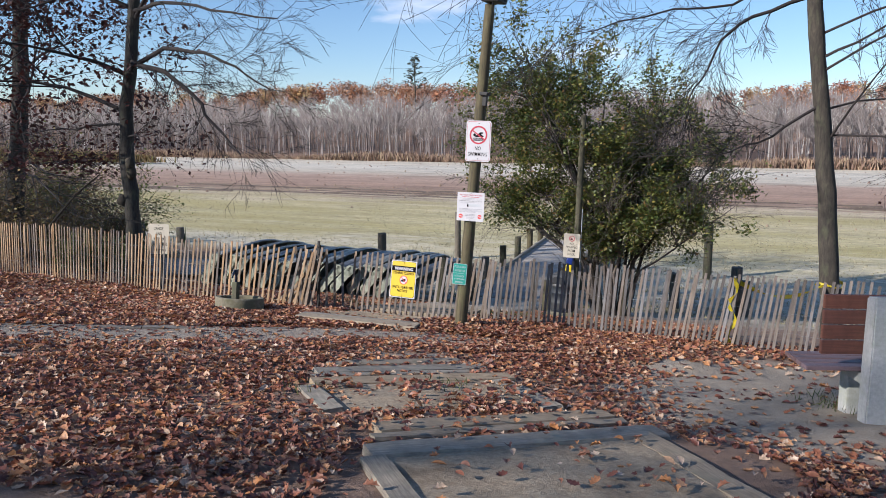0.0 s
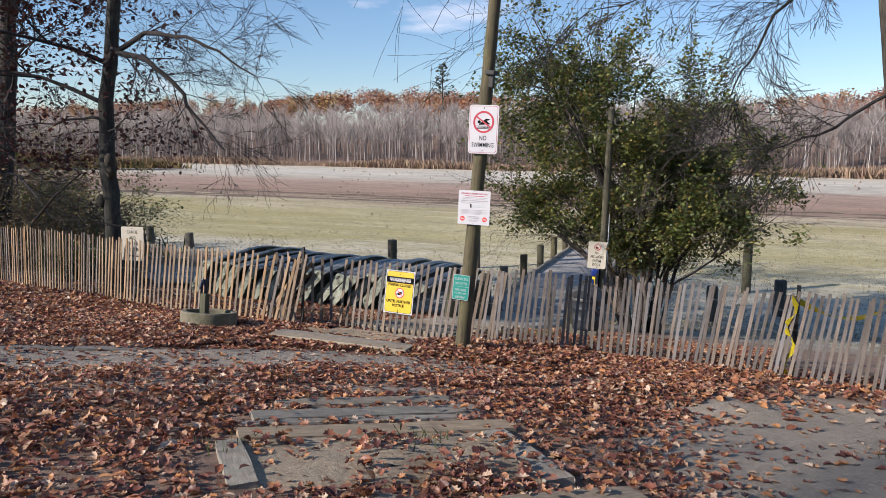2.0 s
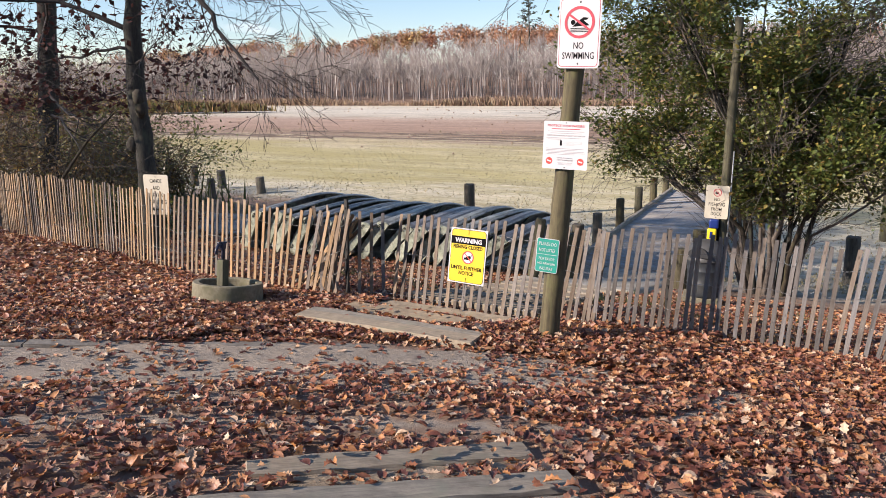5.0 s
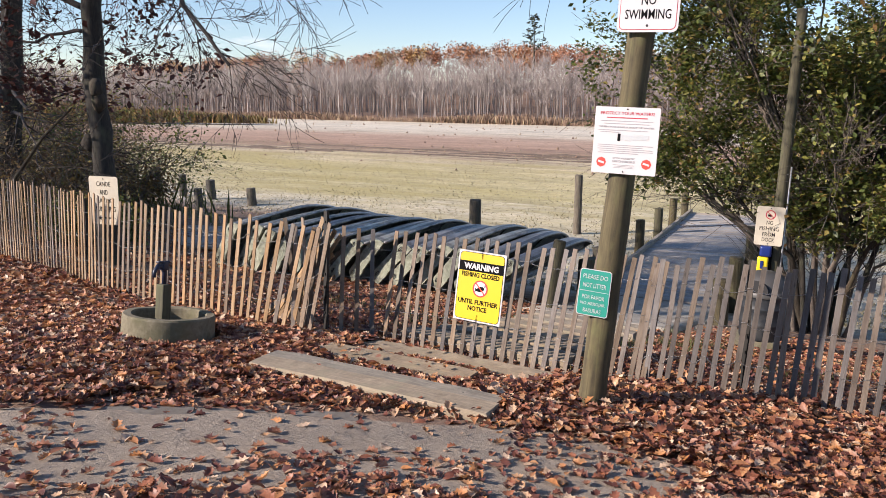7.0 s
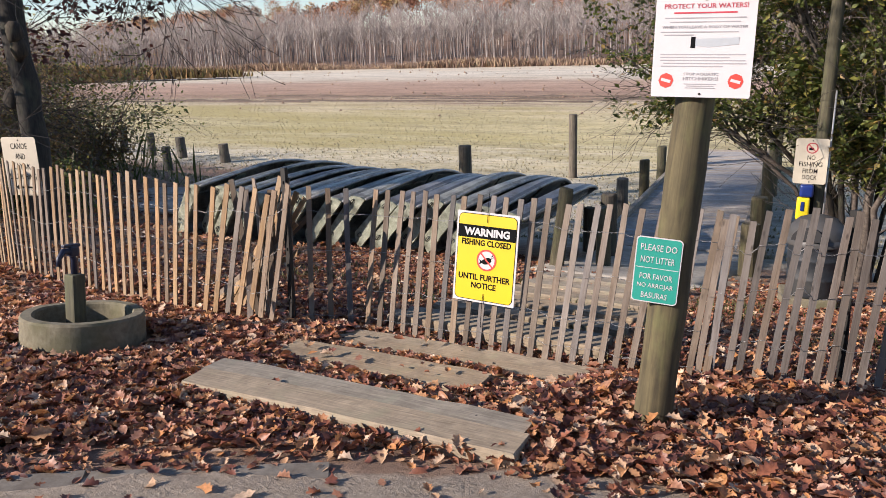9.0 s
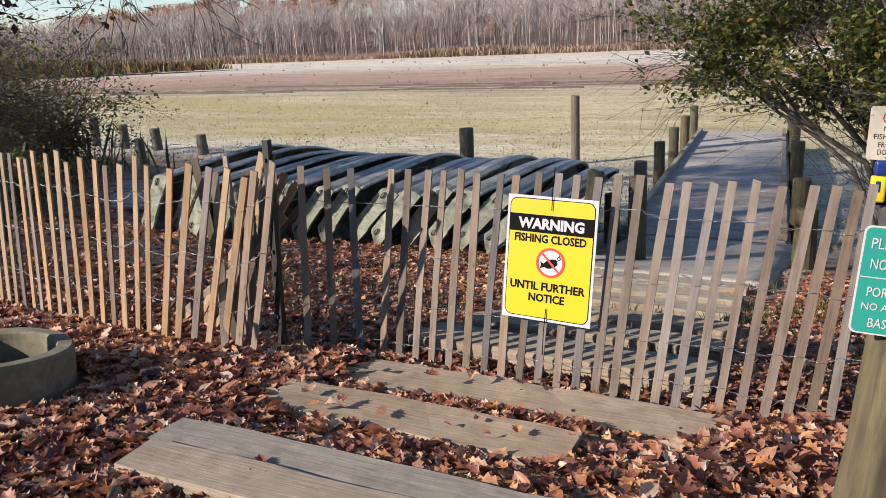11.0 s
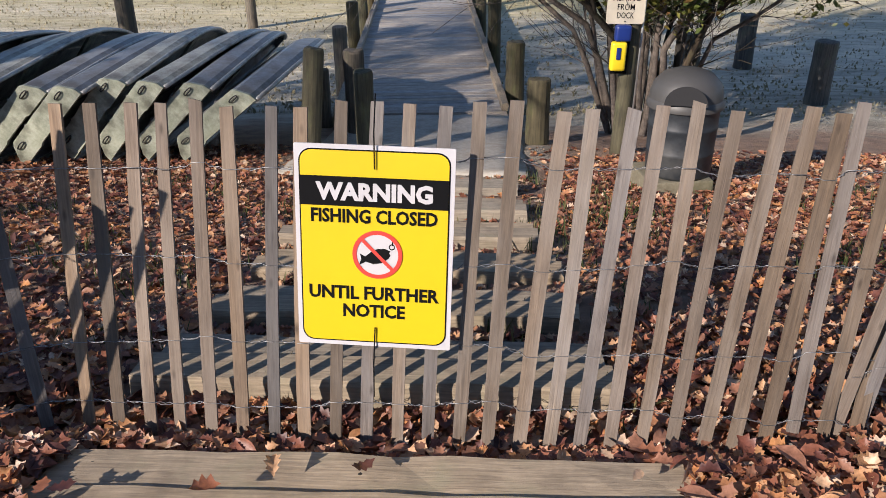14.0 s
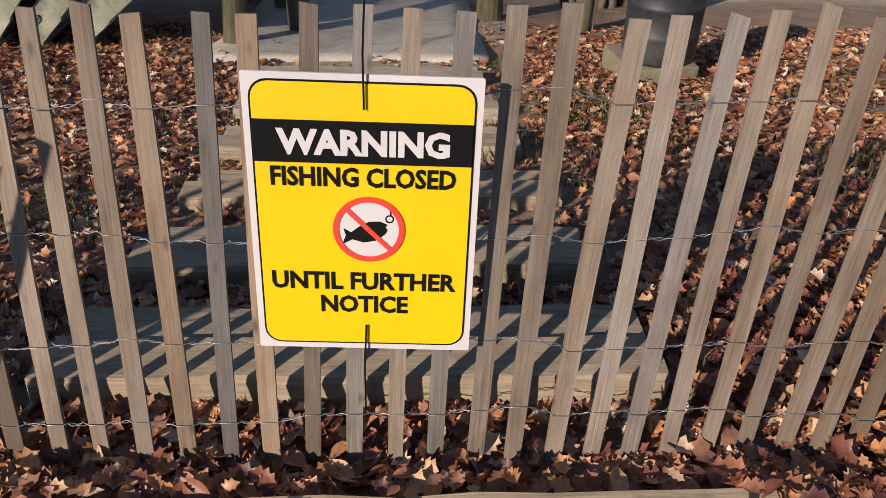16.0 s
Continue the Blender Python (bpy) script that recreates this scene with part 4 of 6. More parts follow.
def slat_fence(label, line, step, lean, meshes, height=1.16, sink=0.10, posts=(), seed=1, wires=(0.12, 0.40, 0.69, 0.97), back=0.0, spots=(), tall=lambda x: 1.0):
    rr = random.Random(seed)
    th = thing("slat_fence", label, "fence", (line[0][0], line[0][1], 0), group="slat fence round the launch")
    o = Vector((line[0][0], line[0][1], 0))
    rows = []
    for x, y, a, ln, z in spots or [(x, y, a, lean(x), gz(x, y) - sink) for x, y, a in run_along(line, step)]:
        if not spots:
            x += rr.uniform(-0.008, 0.008) * math.cos(a)
            z += rr.uniform(-0.045, 0.03)
        ln += rr.gauss(0, 0.7)
        sl = part("slat", rr.choice(meshes), None, th)
        sl.matrix_local = pose(x - o.x, y - o.y, z, 0, 0, math.degrees(a)) @ pose(0, 0, 0, -back + rr.uniform(-0.5, 0.5), ln, 0) @ Matrix.Diagonal((1, 1, tall(x), 1))
        rows.append((Vector((x - o.x, y - o.y, z)), a, radians(ln)))
    for h in wires:
        s = Soup()
        for strand in (-1, 1):
            pts = []
            for i, (p, a, ln) in enumerate(rows):
                face = Vector((math.sin(a), -math.cos(a), 0))
                run = Vector((math.cos(a), math.sin(a), 0))
                hh = h + 0.014 * math.sin(i * 0.31 + h * 9) + 0.004 * rr.uniform(-1, 1)
                q = p + run * math.sin(ln) * hh + Vector((0, 0, hh * math.cos(ln))) - face * math.sin(radians(back)) * hh
                pts.append(q - run * 0.018 + face * 0.0085 * strand)
                pts.append(q + run * 0.018 + face * 0.0085 * strand)
                if i + 1 < len(rows):
                    p2, a2, l2 = rows[i + 1]
                    q2 = p2 + run * math.sin(l2) * hh + Vector((0, 0, hh * math.cos(l2))) - face * math.sin(radians(back)) * hh
                    for k, f in enumerate((0.34, 0.5, 0.66)):
                        pts.append(q.lerp(q2, f) + Vector((0, 0, 0.002 * strand * (-1) ** k - 0.0045 * (1 - abs(k - 1) * 0.4))))
            s.tube(pts, [0.0014] * len(pts), 3)
        part("wire", s.mesh("wire", WIRE), None, th, "twisted galvanised wire")
    for x, y, top in posts:
        bm = bmesh.new()
        slab(bm, (0.045, 0.008, top + 0.5), (0, 0, (top - 0.5) / 2))
        slab(bm, (0.008, 0.035, top + 0.5), (0, 0.02, (top - 0.5) / 2))
        for k in range(8):
            slab(bm, (0.014, 0.012, 0.02), (0, -0.008, top - 0.1 - k * 0.12))
        p = part("post", bm, STEEL, th, "dark steel fence post")
        p.matrix_local = pose(x - o.x, y - o.y, gz(x, y), 0, rnd.uniform(-2, 2), rnd.uniform(-20, 20))
    return th


LEFT = [(-19.5, 15.6), (-14.7, 13.9), (-12.4, 13.3), (-10.4, 12.8), (-8.5, 12.28), (-7.0, 12.08), (-6.0, 12.0), (-5.3, 12.03)]
RIGHT = [(-2.5, 12.55), (-2.0, 12.58), (-0.8, 12.85), (0.1, 12.8), (1.1, 12.55), (2.3, 12.3), (4.6, 12.0)]


def front_slats():
    """The wired-up section before the steps: evenly spaced laths, upright at its curled end and leaning more and more towards the pole."""
    g, out = random.Random(29), []
    for k in range(-2, 30):
        x = -5.265 + 0.1064 * k - 0.00032 * k * k
        y = 12.495 - 0.95 * max(0.0, -4.92 - x)
        out.append((x + g.uniform(-0.004, 0.004), y, 0.0 if x > -4.92 else 0.5, 0.8 + 5.4 * min(1.0, max(0.0, (x + 4.6) / 1.7)), -0.405 - 0.62 * (y - 12.495) * 0.15 + g.uniform(-0.02, 0.015)))
    return out


slat_fence("weathered grey-brown slat fence section wired across the steps", [(-5.22, 12.06), (-2.5, 12.5)], 0.1, None, SLATS + SLATS_GREY[:4], posts=((-5.28, 12.2, 1.16),), seed=3, back=10.5, spots=front_slats(), wires=(0.05, 0.22, 0.42, 0.68, 0.97))
slat_fence("sunlit tan wooden slat fence leaning along the leafy bank", LEFT, 0.104, lambda x: 6 + 3 * math.sin(x * 0.6) + (9 * max(0.0, 1 - abs(x + 5.6) / 0.9)), SLATS_NEW + SLATS[:3], posts=((-9.6, 12.86, 1.0), (-14.0, 13.95, 1.0)), seed=4, tall=lambda x: 1.0 + 0.10 * min(1.0, max(0.0, (-7.5 - x) / 5)))
slat_fence("grey leaning slat fence section beside the dock", RIGHT, 0.08, lambda x: 4 + max(0.0, min(1.0, (x + 1.8) / 2)) * 3 + 2.2 * math.sin(x * 1.9), SLATS_GREY, posts=((-1.72, 12.75, 1.08), (1.25, 12.6, 1.12)), seed=5)

# the loose end of the left fence, slumped behind the corner
loose = thing("slat_fence", "slumped loose end of slat fence fanned over the leaves", "fence", (-5.48, 12.14, gz(-5.48, 12.14)), group="slat fence round the launch")
for k in range(14):
    f = k / 13
    sl = part("slat", SLATS_NEW[k % 6] if k % 3 else SLATS[k % 9], None, loose)
    sl.matrix_local = pose(-0.12 - 0.75 * f, 0.10 + 0.012 * k, -0.02, rnd.uniform(-4, 4), 16 + 46 * f + rnd.uniform(-4, 4), rnd.uniform(-12, 6))
for k in range(2):
    sl = part("slat", SLATS[k], None, loose)
    sl.matrix_local = pose(0.02 + 0.05 * k, -0.06 + 0.03 * k, -0.08, rnd.uniform(-3, 3), -7 + 5 * k, rnd.uniform(-20, 30))


# ---------------------------------------------------------------- lettering
def words(name, text, height, material, parent, at, width=None, bold=0.0, label=""):
    """Letters standing in the local xz plane and facing -y, centred on at."""
    cu = bpy.data.curves.new(name, "FONT")
    cu.body, cu.size, cu.align_x, cu.align_y, cu.extrude, cu.resolution_u = text, 1.0, "CENTER", "CENTER", 0.0006, 2
    cu.offset = bold
    tmp = bpy.data.objects.new(name, cu)
    scene.collection.objects.link(tmp)
    bpy.context.view_layer.update()
    me = bpy.data.meshes.new_from_object(tmp.evaluated_get(bpy.context.evaluated_depsgraph_get()))
    bpy.data.objects.remove(tmp)
    co = np.empty(len(me.vertices) * 3)
    me.vertices.foreach_get("co", co)
    co = co.reshape(-1, 3)
    lo, hi = co.min(0), co.max(0)
    mid = (lo + hi) / 2
    k = height / (hi[1] - lo[1])
    kx = width / (hi[0] - lo[0]) if width else k
    out = np.stack([(co[:, 0] - mid[0]) * kx + at[0], at[1] - co[:, 2], (co[:, 1] - mid[1]) * k + at[2]], 1)
    me.vertices.foreach_set("co", out.ravel())
    me.materials.clear()
    me.materials.append(material)
    me.update()
    ob = new(name, me)
    ob.parent = parent
    return tagged(ob, label)


def rounded(w, h, r, t, y=0.0, z=0.0, seg=5, x=0.0):
    """A plate of rounded corners in the xz plane, its front at y."""
    bm = bmesh.new()
    pts = []
    for cx, cz, a0 in ((w / 2 - r, h / 2 - r, 0), (-w / 2 + r, h / 2 - r, 90), (-w / 2 + r, -h / 2 + r, 180), (w / 2 - r, -h / 2 + r, 270)):
        for k in range(seg + 1):
            a = radians(a0 + 90 * k / seg)
            pts.append((x + cx + r * math.cos(a), z + cz + r * math.sin(a)))
    front = [bm.verts.new((px, y, pz)) for px, pz in pts]
    back = [bm.verts.new((px, y + t, pz)) for px, pz in pts]
    bm.faces.new(front)
    bm.faces.new(back[::-1])
    for k in range(len(pts)):
        bm.faces.new((front[k], back[k], back[(k + 1) % len(pts)], front[(k + 1) % len(pts)]))
    bmesh.ops.recalc_face_normals(bm, faces=bm.faces)
    return bm


def ring(r0, r1, y, z, x=0.0, seg=36, t=0.0008):
    bm = bmesh.new()
    a = [[bm.verts.new((x + r * math.cos(2 * math.pi * k / seg), yy, z + r * math.sin(2 * math.pi * k / seg))) for k in range(seg)] for r, yy in ((r0, y), (r1, y), (r1, y + t), (r0, y + t))]
    for i in range(4):
        for k in range(seg):
            bm.faces.new((a[i][k], a[i][(k + 1) % seg], a[(i + 1) % 4][(k + 1) % seg], a[(i + 1) % 4][k]))
    bmesh.ops.recalc_face_normals(bm, faces=bm.faces)
    return bm


def shape(pts, y, t=0.0008):
    """A flat cut-out of a few points in the xz plane."""
    bm = bmesh.new()
    f = [bm.verts.new((x, y, z)) for x, z in pts]
    b = [bm.verts.new((x, y + t, z)) for x, z in pts]
    bm.faces.new(f)
    bm.faces.new(b[::-1])
    for k in range(len(pts)):
        bm.faces.new((f[k], b[k], b[(k + 1) % len(pts)], f[(k + 1) % len(pts)]))
    bmesh.ops.recalc_face_normals(bm, faces=bm.faces)
    return bm


def bars(th, rows, material, y, name="print_line"):
    """Print too small to read, as plain bars: (x, z, width, height)."""
    for x, z, w, h in rows:
        part(name, boxed((w, 0.0008, h), (x, y, z)), material, th)


def bolt(th, x, z, y=-0.002, r=0.008):
    bm = bmesh.new()
    lathe(bm, [(r, 0), (r * 0.9, 0.003), (r * 0.4, 0.005)], 10)
    bmesh.ops.transform(bm, matrix=pose(x, y, z, 90, 0, 0), verts=bm.verts)
    part("bolt", bm, STEEL, th)


def warning_sign():
    W, H = 0.457, 0.61
    th = thing("warning_sign", "yellow and white fishing closed warning sign wired to the fence", "sign", m=pose(-3.883, 12.568, 0.339, -8.0, 1.6, -0.8))
    part("panel", rounded(W, H, 0.004, 0.006, 0, 0), WHITE, th, "white board")
    part("border", rounded(W - 0.026, H - 0.026, 0.036, 0.001, -0.0012), BLACK, th, "thin black border line")
    part("face", rounded(W - 0.034, H - 0.034, 0.033, 0.001, -0.0024), YELLOW, th, "glossy yellow face")
    part("band", boxed((W - 0.034, 0.001, 0.086), (0, -0.0032, 0.1715)), BLACK, th, "black band")
    words("lettering", "WARNING", 0.054, WHITE, th, (0, -0.0044, 0.1715), 0.335, 0.045)
    words("lettering", "FISHING CLOSED", 0.042, BLACK, th, (0, -0.0034, 0.1), 0.365, 0.03)
    words("lettering", "UNTIL FURTHER", 0.042, BLACK, th, (0, -0.0034, -0.134), 0.385, 0.03)
    words("lettering", "NOTICE", 0.042, BLACK, th, (0, -0.0034, -0.19), 0.184, 0.03)
    part("disc", ring(0.0001, 0.072, -0.0034, -0.013, 0.01), WHITE, th, "white disc")
    fish = [(-0.046, 0.002), (-0.042, -0.012), (-0.048, -0.03), (-0.03, -0.02), (-0.01, -0.026), (0.012, -0.022), (0.03, -0.008), (0.034, 0.0), (0.03, 0.006), (0.034, 0.011), (0.02, 0.017), (0.0, 0.016), (-0.018, 0.006), (-0.032, -0.006)]
    part("fish_symbol", shape([(x * 1.12 + 0.01, z * 1.12 - 0.013) for x, z in fish], -0.0044), BLACK, th, "black fish symbol")
    part("hook_symbol", ring(0.006, 0.009, -0.0044, 0.012, 0.052), BLACK, th)
    part("hook_symbol", boxed((0.003, 0.0008, 0.026), (0.054, -0.0044, 0.030)), BLACK, th)
    part("prohibition_ring", ring(0.061, 0.073, -0.0052, -0.013, 0.01), RED, th, "red ring and bar")
    part("prohibition_bar", boxed((0.128, 0.0008, 0.010), (0.01, -0.0052, -0.013), Matrix.Rotation(radians(45), 3, "Y")), RED, th)
    for z0, z1 in ((0.45, 0.24), (-0.24, -0.47)):
        s = Soup()
        s.tube([Vector((0.004, -0.008, z0)), Vector((0.0, -0.010, (z0 + z1) / 2)), Vector((0.002, -0.009, z1))], [0.0022] * 3, 5, True)
        part("tie", s.mesh("tie", BLACK), None, th, "black wire tie")
    return th


warning_sign()

# ---------------------------------------------------------------- utility pole and its signs
PB, PT = Vector((-2.515, 11.57, gz(-2.515, 11.57) - 0.15)), Vector((-2.10, 11.55, 4.45))
pole_turn = (PT - PB).to_track_quat("Z", "Y").to_matrix().to_4x4()
POLE_M = Matrix.Translation(PB) @ pole_turn
pole = thing("utility_pole", "leaning round wooden utility pole with conduit", "pole", m=POLE_M)
L = (PT - PB).length
bm = bmesh.new()
rows = []
for k in range(24):
    z = L * k / 23
    rows.append((0.093 - 0.025 * k / 23 + 0.003 * math.sin(k * 2.1), z))
lathe(bm, rows, 22)
for v in bm.verts:
    v.co.x += 0.006 * noise.noise(Vector((v.co.x * 9, v.co.y * 9, v.co.z * 0.8)))
part("shaft", bm, POLE, pole, "greenish weathered wood", True)
s = Soup()
s.tube([Vector((0.10, 0.03, 0.0)), Vector((0.098, 0.03, L * 0.4)), Vector((0.088, 0.03, L * 0.7)), Vector((0.074, 0.03, L - 0.05))], [0.013] * 4, 8, True)
part("conduit", s.mesh("conduit", CONDUIT), None, pole, "grey conduit")
part("junction_box", boxed((0.055, 0.05, 0.13), (0.105, 0.0, 0.36), None, 0.006, 2), CONDUIT, pole, "grey junction box")
for z in (1.0, 1.9, 2.6, 3.6):
    part("clamp", boxed((0.05, 0.05, 0.018), (0.088, 0.03, z), None, 0.003), CONDUIT, pole)
part("bracket", boxed((0.14, 0.12, 0.05), (-0.03, -0.06, 3.55), None, 0.01, 2), STEEL, pole)
part("bracket", boxed((0.06, 0.08, 0.16), (-0.03, -0.06, 3.46), None, 0.01, 2), STEEL, pole)
lamp = thing("floodlight", "dark box-shaped floodlight at the top of the utility pole", "lamp", m=POLE_M @ pose(0, -0.02, L, 0, 0, 0))
bm = boxed((0.34, 0.26, 0.15), (0.03, -0.02, 0.10), None, 0.015, 2)
housing = part("housing", bm, STEEL, lamp, "dark metal housing")
part("visor", boxed((0.36, 0.30, 0.02), (0.03, -0.03, 0.185), None, 0.005), STEEL, lamp)
for x in (-0.06, 0.12):
    part("lens", boxed((0.13, 0.01, 0.09), (x, -0.155, 0.10), None, 0.004), DARK_FACE, housing, "dark glass")
part("yoke", boxed((0.05, 0.05, 0.12), (0, 0, 0.0), None, 0.006), STEEL, lamp)


def no_swimming():
    th = thing("no_swimming_sign", "white metal no swimming sign bolted on the pole", "sign", m=pose(-2.215, 11.455, 2.60, -2, -1.0, 3) @ pose(0, 0, 0, 0, 2.6, 0))
    part("panel", rounded(0.36, 0.565, 0.035, 0.003, 0), WHITE, th, "white metal plate")
    part("border", rounded(0.335, 0.54, 0.03, 0.001, -0.0012), FADED_RED, th)
    part("face", rounded(0.327, 0.532, 0.028, 0.001, -0.0024), WHITE, th)
    part("prohibition_ring", ring(0.105, 0.128, -0.0052, 0.085), FADED_RED, th, "dark red ring and bar")
    part("prohibition_bar", boxed((0.225, 0.0008, 0.018), (0, -0.0052, 0.085), Matrix.Rotation(radians(35), 3, "Y")), FADED_RED, th)
    part("swimmer_symbol", shape([(-0.02, 0.09), (0.03, 0.125), (0.075, 0.12), (0.06, 0.105), (0.035, 0.10), (0.085, 0.06), (-0.06, 0.05)], -0.0036), BLACK, th, "plain black symbol")
    part("swimmer_symbol", ring(0.0001, 0.020, -0.0036, 0.085, -0.055, 16), BLACK, th)
    for k in range(3):
        part("swimmer_symbol", boxed((0.15, 0.0008, 0.007), (0, -0.0036, 0.038 - 0.014 * k)), BLACK, th)
    words("lettering", "NO", 0.055, BLACK, th, (0, -0.0036, -0.10), 0.085, 0.006)
    words("lettering", "SWIMMING", 0.055, BLACK, th, (0, -0.0036, -0.18), 0.27, 0.004)
    bolt(th, 0, -0.245)
    bolt(th, 0, 0.245)


no_swimming()


def waters_notice():
    th = thing("notice_sign", "white printed protect your waters notice bolted on the pole", "sign", m=pose(-2.32, 11.455, 1.68, -2, -2.0, 2) @ pose(0, 0, 0, 0, 3.5, 0))
    part("panel", rounded(0.40, 0.405, 0.008, 0.003, 0), WHITE, th, "white sheet")
    words("lettering", "PROTECT YOUR WATERS!", 0.019, FADED_RED, th, (0, -0.0015, 0.165), 0.33, 0.004)
    words("lettering", "WHEN YOU LEAVE A BODY OF WATER", 0.011, GREYINK, th, (0.0, -0.0015, 0.082), 0.34, 0.004)
    words("lettering", "STOP AQUATIC", 0.013, GREYINK, th, (0.0, -0.0015, -0.108), 0.14, 0.004)
    words("lettering", "HITCHHIKERS!", 0.013, GREYINK, th, (0.0, -0.0015, -0.126), 0.14, 0.004)
    bars(th, [(0, 0.138, 0.25, 0.006)], FADED_RED, -0.0015)
    bars(th, [(0, 0.118, 0.32, 0.004), (0, 0.102, 0.28, 0.004), (-0.02, 0.062, 0.31, 0.004), (-0.1, 0.050, 0.12, 0.004), (0, -0.028, 0.34, 0.004), (-0.03, -0.04, 0.28, 0.004), (0, -0.052, 0.34, 0.004), (0.01, -0.064, 0.33, 0.004), (-0.04, -0.076, 0.25, 0.004), (0, -0.148, 0.13, 0.003), (0, -0.156, 0.11, 0.003), (0, -0.164, 0.12, 0.003)], GREYINK, -0.0015)
    part("boat_drawing", shape([(-0.03, 0.035), (0.14, 0.04), (0.14, 0.012), (0.02, 0.0), (-0.03, 0.008)], -0.0015), ALU, th, "grey drawing")
    part("boat_drawing", boxed((0.018, 0.0008, 0.045), (-0.04, -0.0015, 0.02)), BLACK, th)
    for x in (-0.14, 0.14):
        part("emblem", ring(0.0001, 0.031, -0.0015, -0.135, x, 8), RED, th, "red emblem")
        part("emblem_bar", boxed((0.04, 0.0008, 0.012), (x, -0.0025, -0.135), Matrix.Rotation(radians(15), 3, "Y")), WHITE, th)
    bolt(th, 0, 0.19, -0.001, 0.005)
    bolt(th, 0, -0.188, -0.001, 0.005)


waters_notice()


def litter_sign():
    th = thing("litter_sign", "small green do not litter sign on the pole", "sign", m=pose(-2.475, 11.455, 0.705, -2, 0.5, 6) @ pose(0, 0, 0, 0, 3.5, 0))
    part("panel", rounded(0.205, 0.305, 0.018, 0.003, 0), WHITE, th, "white-edged plate")
    part("face", rounded(0.195, 0.295, 0.015, 0.001, -0.0012), GREEN, th, "green face")
    for z, t, w in ((0.105, "PLEASE DO", 0.16), (0.048, "NOT LITTER", 0.15), (-0.030, "POR FAVOR", 0.145), (-0.075, "NO ARROJAR", 0.16), (-0.118, "BASURAS", 0.115)):
        words("lettering", t, 0.030 if z > 0 else 0.027, WHITE, th, (0, -0.0026, z), w, 0.002)
    part("rule", boxed((0.19, 0.0008, 0.003), (0, -0.0026, 0.010)), WHITE, th)


litter_sign()


def canoe_sign():
    x, y = -9.08, 12.78
    th = thing("canoe_sign", "aged white canoe launch sign on a post behind the fence", "sign", (x, y, gz(x, y)), 12)
    z = 0.70 - gz(x, y)
    part("post", boxed((0.05, 0.04, 1.3), (0, 0.03, 0.55), None, 0.004), STEEL, th)
    part("panel", rounded(0.42, 0.58, 0.03, 0.003, 0, z), CREAM, th, "cream plate")
    for dz, t, w in ((0.20, "CANOE", 0.20), (0.10, "AND", 0.12), (0.0, "KAYAK", 0.22), (-0.10, "LAUNCHING", 0.32)):
        words("lettering", t, 0.058, BLACK, th, (0, -0.0014, z + dz), w, 0.0)
    part("arrow", shape([(-0.12, z - 0.21), (-0.06, z - 0.18), (-0.06, z - 0.2), (0.12, z - 0.2), (0.12, z - 0.22), (-0.06, z - 0.22), (-0.06, z - 0.24)], -0.0014), BLACK, th, "black arrow")
    bolt(th, 0, z + 0.26)


canoe_sign()


# ---------------------------------------------------------------- timber steps
def timber(size, parent, at, turn, seed, tilt=0.0, roll=0.0):
    """A worn sawn timber, long along x, cut into stretches so that its edges waver."""
    l, w, h = size
    g = random.Random(seed)
    bm = bmesh.new()
    n = max(4, int(l / 0.16))
    prof = [(-0.5, -0.5), (0.5, -0.5), (0.5, 0.36), (0.455, 0.5), (-0.455, 0.5), (-0.5, 0.36)]
    rings = []
    for i in range(n + 1):
        e = 0.05 if i in (0, n) else 0.0
        rings.append([bm.verts.new((-l / 2 + l * i / n + (g.uniform(-0.008, 0.008) if e else 0), py * w * (1 - e) + g.uniform(-0.006, 0.006), pz * h * (1 - e * 0.6) + g.uniform(-0.004, 0.004))) for py, pz in prof])
    for a, b in zip(rings, rings[1:]):
        for k in range(6):
            bm.faces.new((a[k], a[(k + 1) % 6], b[(k + 1) % 6], b[k]))
    bm.faces.new(rings[0][::-1])
    bm.faces.new(rings[-1])
    ob = part("timber", bm, TIMBER, parent)
    ob.matrix_local = pose(*at, roll, tilt, turn)
    return ob


def from_to(parent, o, a, b, w, h, proud, seed, shift=0.0):
    """A timber between two plan points, its top proud of the ground."""
    (ax, ay), (bx, by) = a, b
    l, t = math.hypot(bx - ax, by - ay), math.atan2(by - ay, bx - ax)
    mx, my = (ax + bx) / 2 - math.sin(t) * shift, (ay + by) / 2 + math.cos(t) * shift
    za, zb = gz(ax, ay) + proud, gz(bx, by) + proud
    return timber((l, w, h), parent, (mx - o[0], my - o[1], (za + zb) / 2 - h / 2 - o[2]), math.degrees(t), seed, -math.degrees(math.atan2(zb - za, l)))


def fill(parent, o, quad, proud, seed, n=14):
    """Soil heaped between the timbers."""
    bm = bmesh.new()
    a, b, c, d = [Vector((*q, 0)) for q in quad]
    grid = []
    for j in range(n + 1):
        row = []
        for i in range(n + 1):
            p = a.lerp(b, i / n).lerp(d.lerp(c, i / n), j / n)
            e = min(i, n - i, j, n - j) / (n / 2)
            row.append(bm.verts.new((p.x - o[0], p.y - o[1], gz(p.x, p.y) + proud + 0.02 * e + 0.014 * noise.noise((p.x * 5, p.y * 5, seed)) - o[2] - (0.035 if e == 0 else 0.0))))
        grid.append(row)
    for j in range(n):
        for i in range(n):
            bm.faces.new((grid[j][i], grid[j][i + 1], grid[j + 1][i + 1], grid[j + 1][i]))
    return part("soil_fill", bm, SOIL, parent, "sandy soil and grit", True)


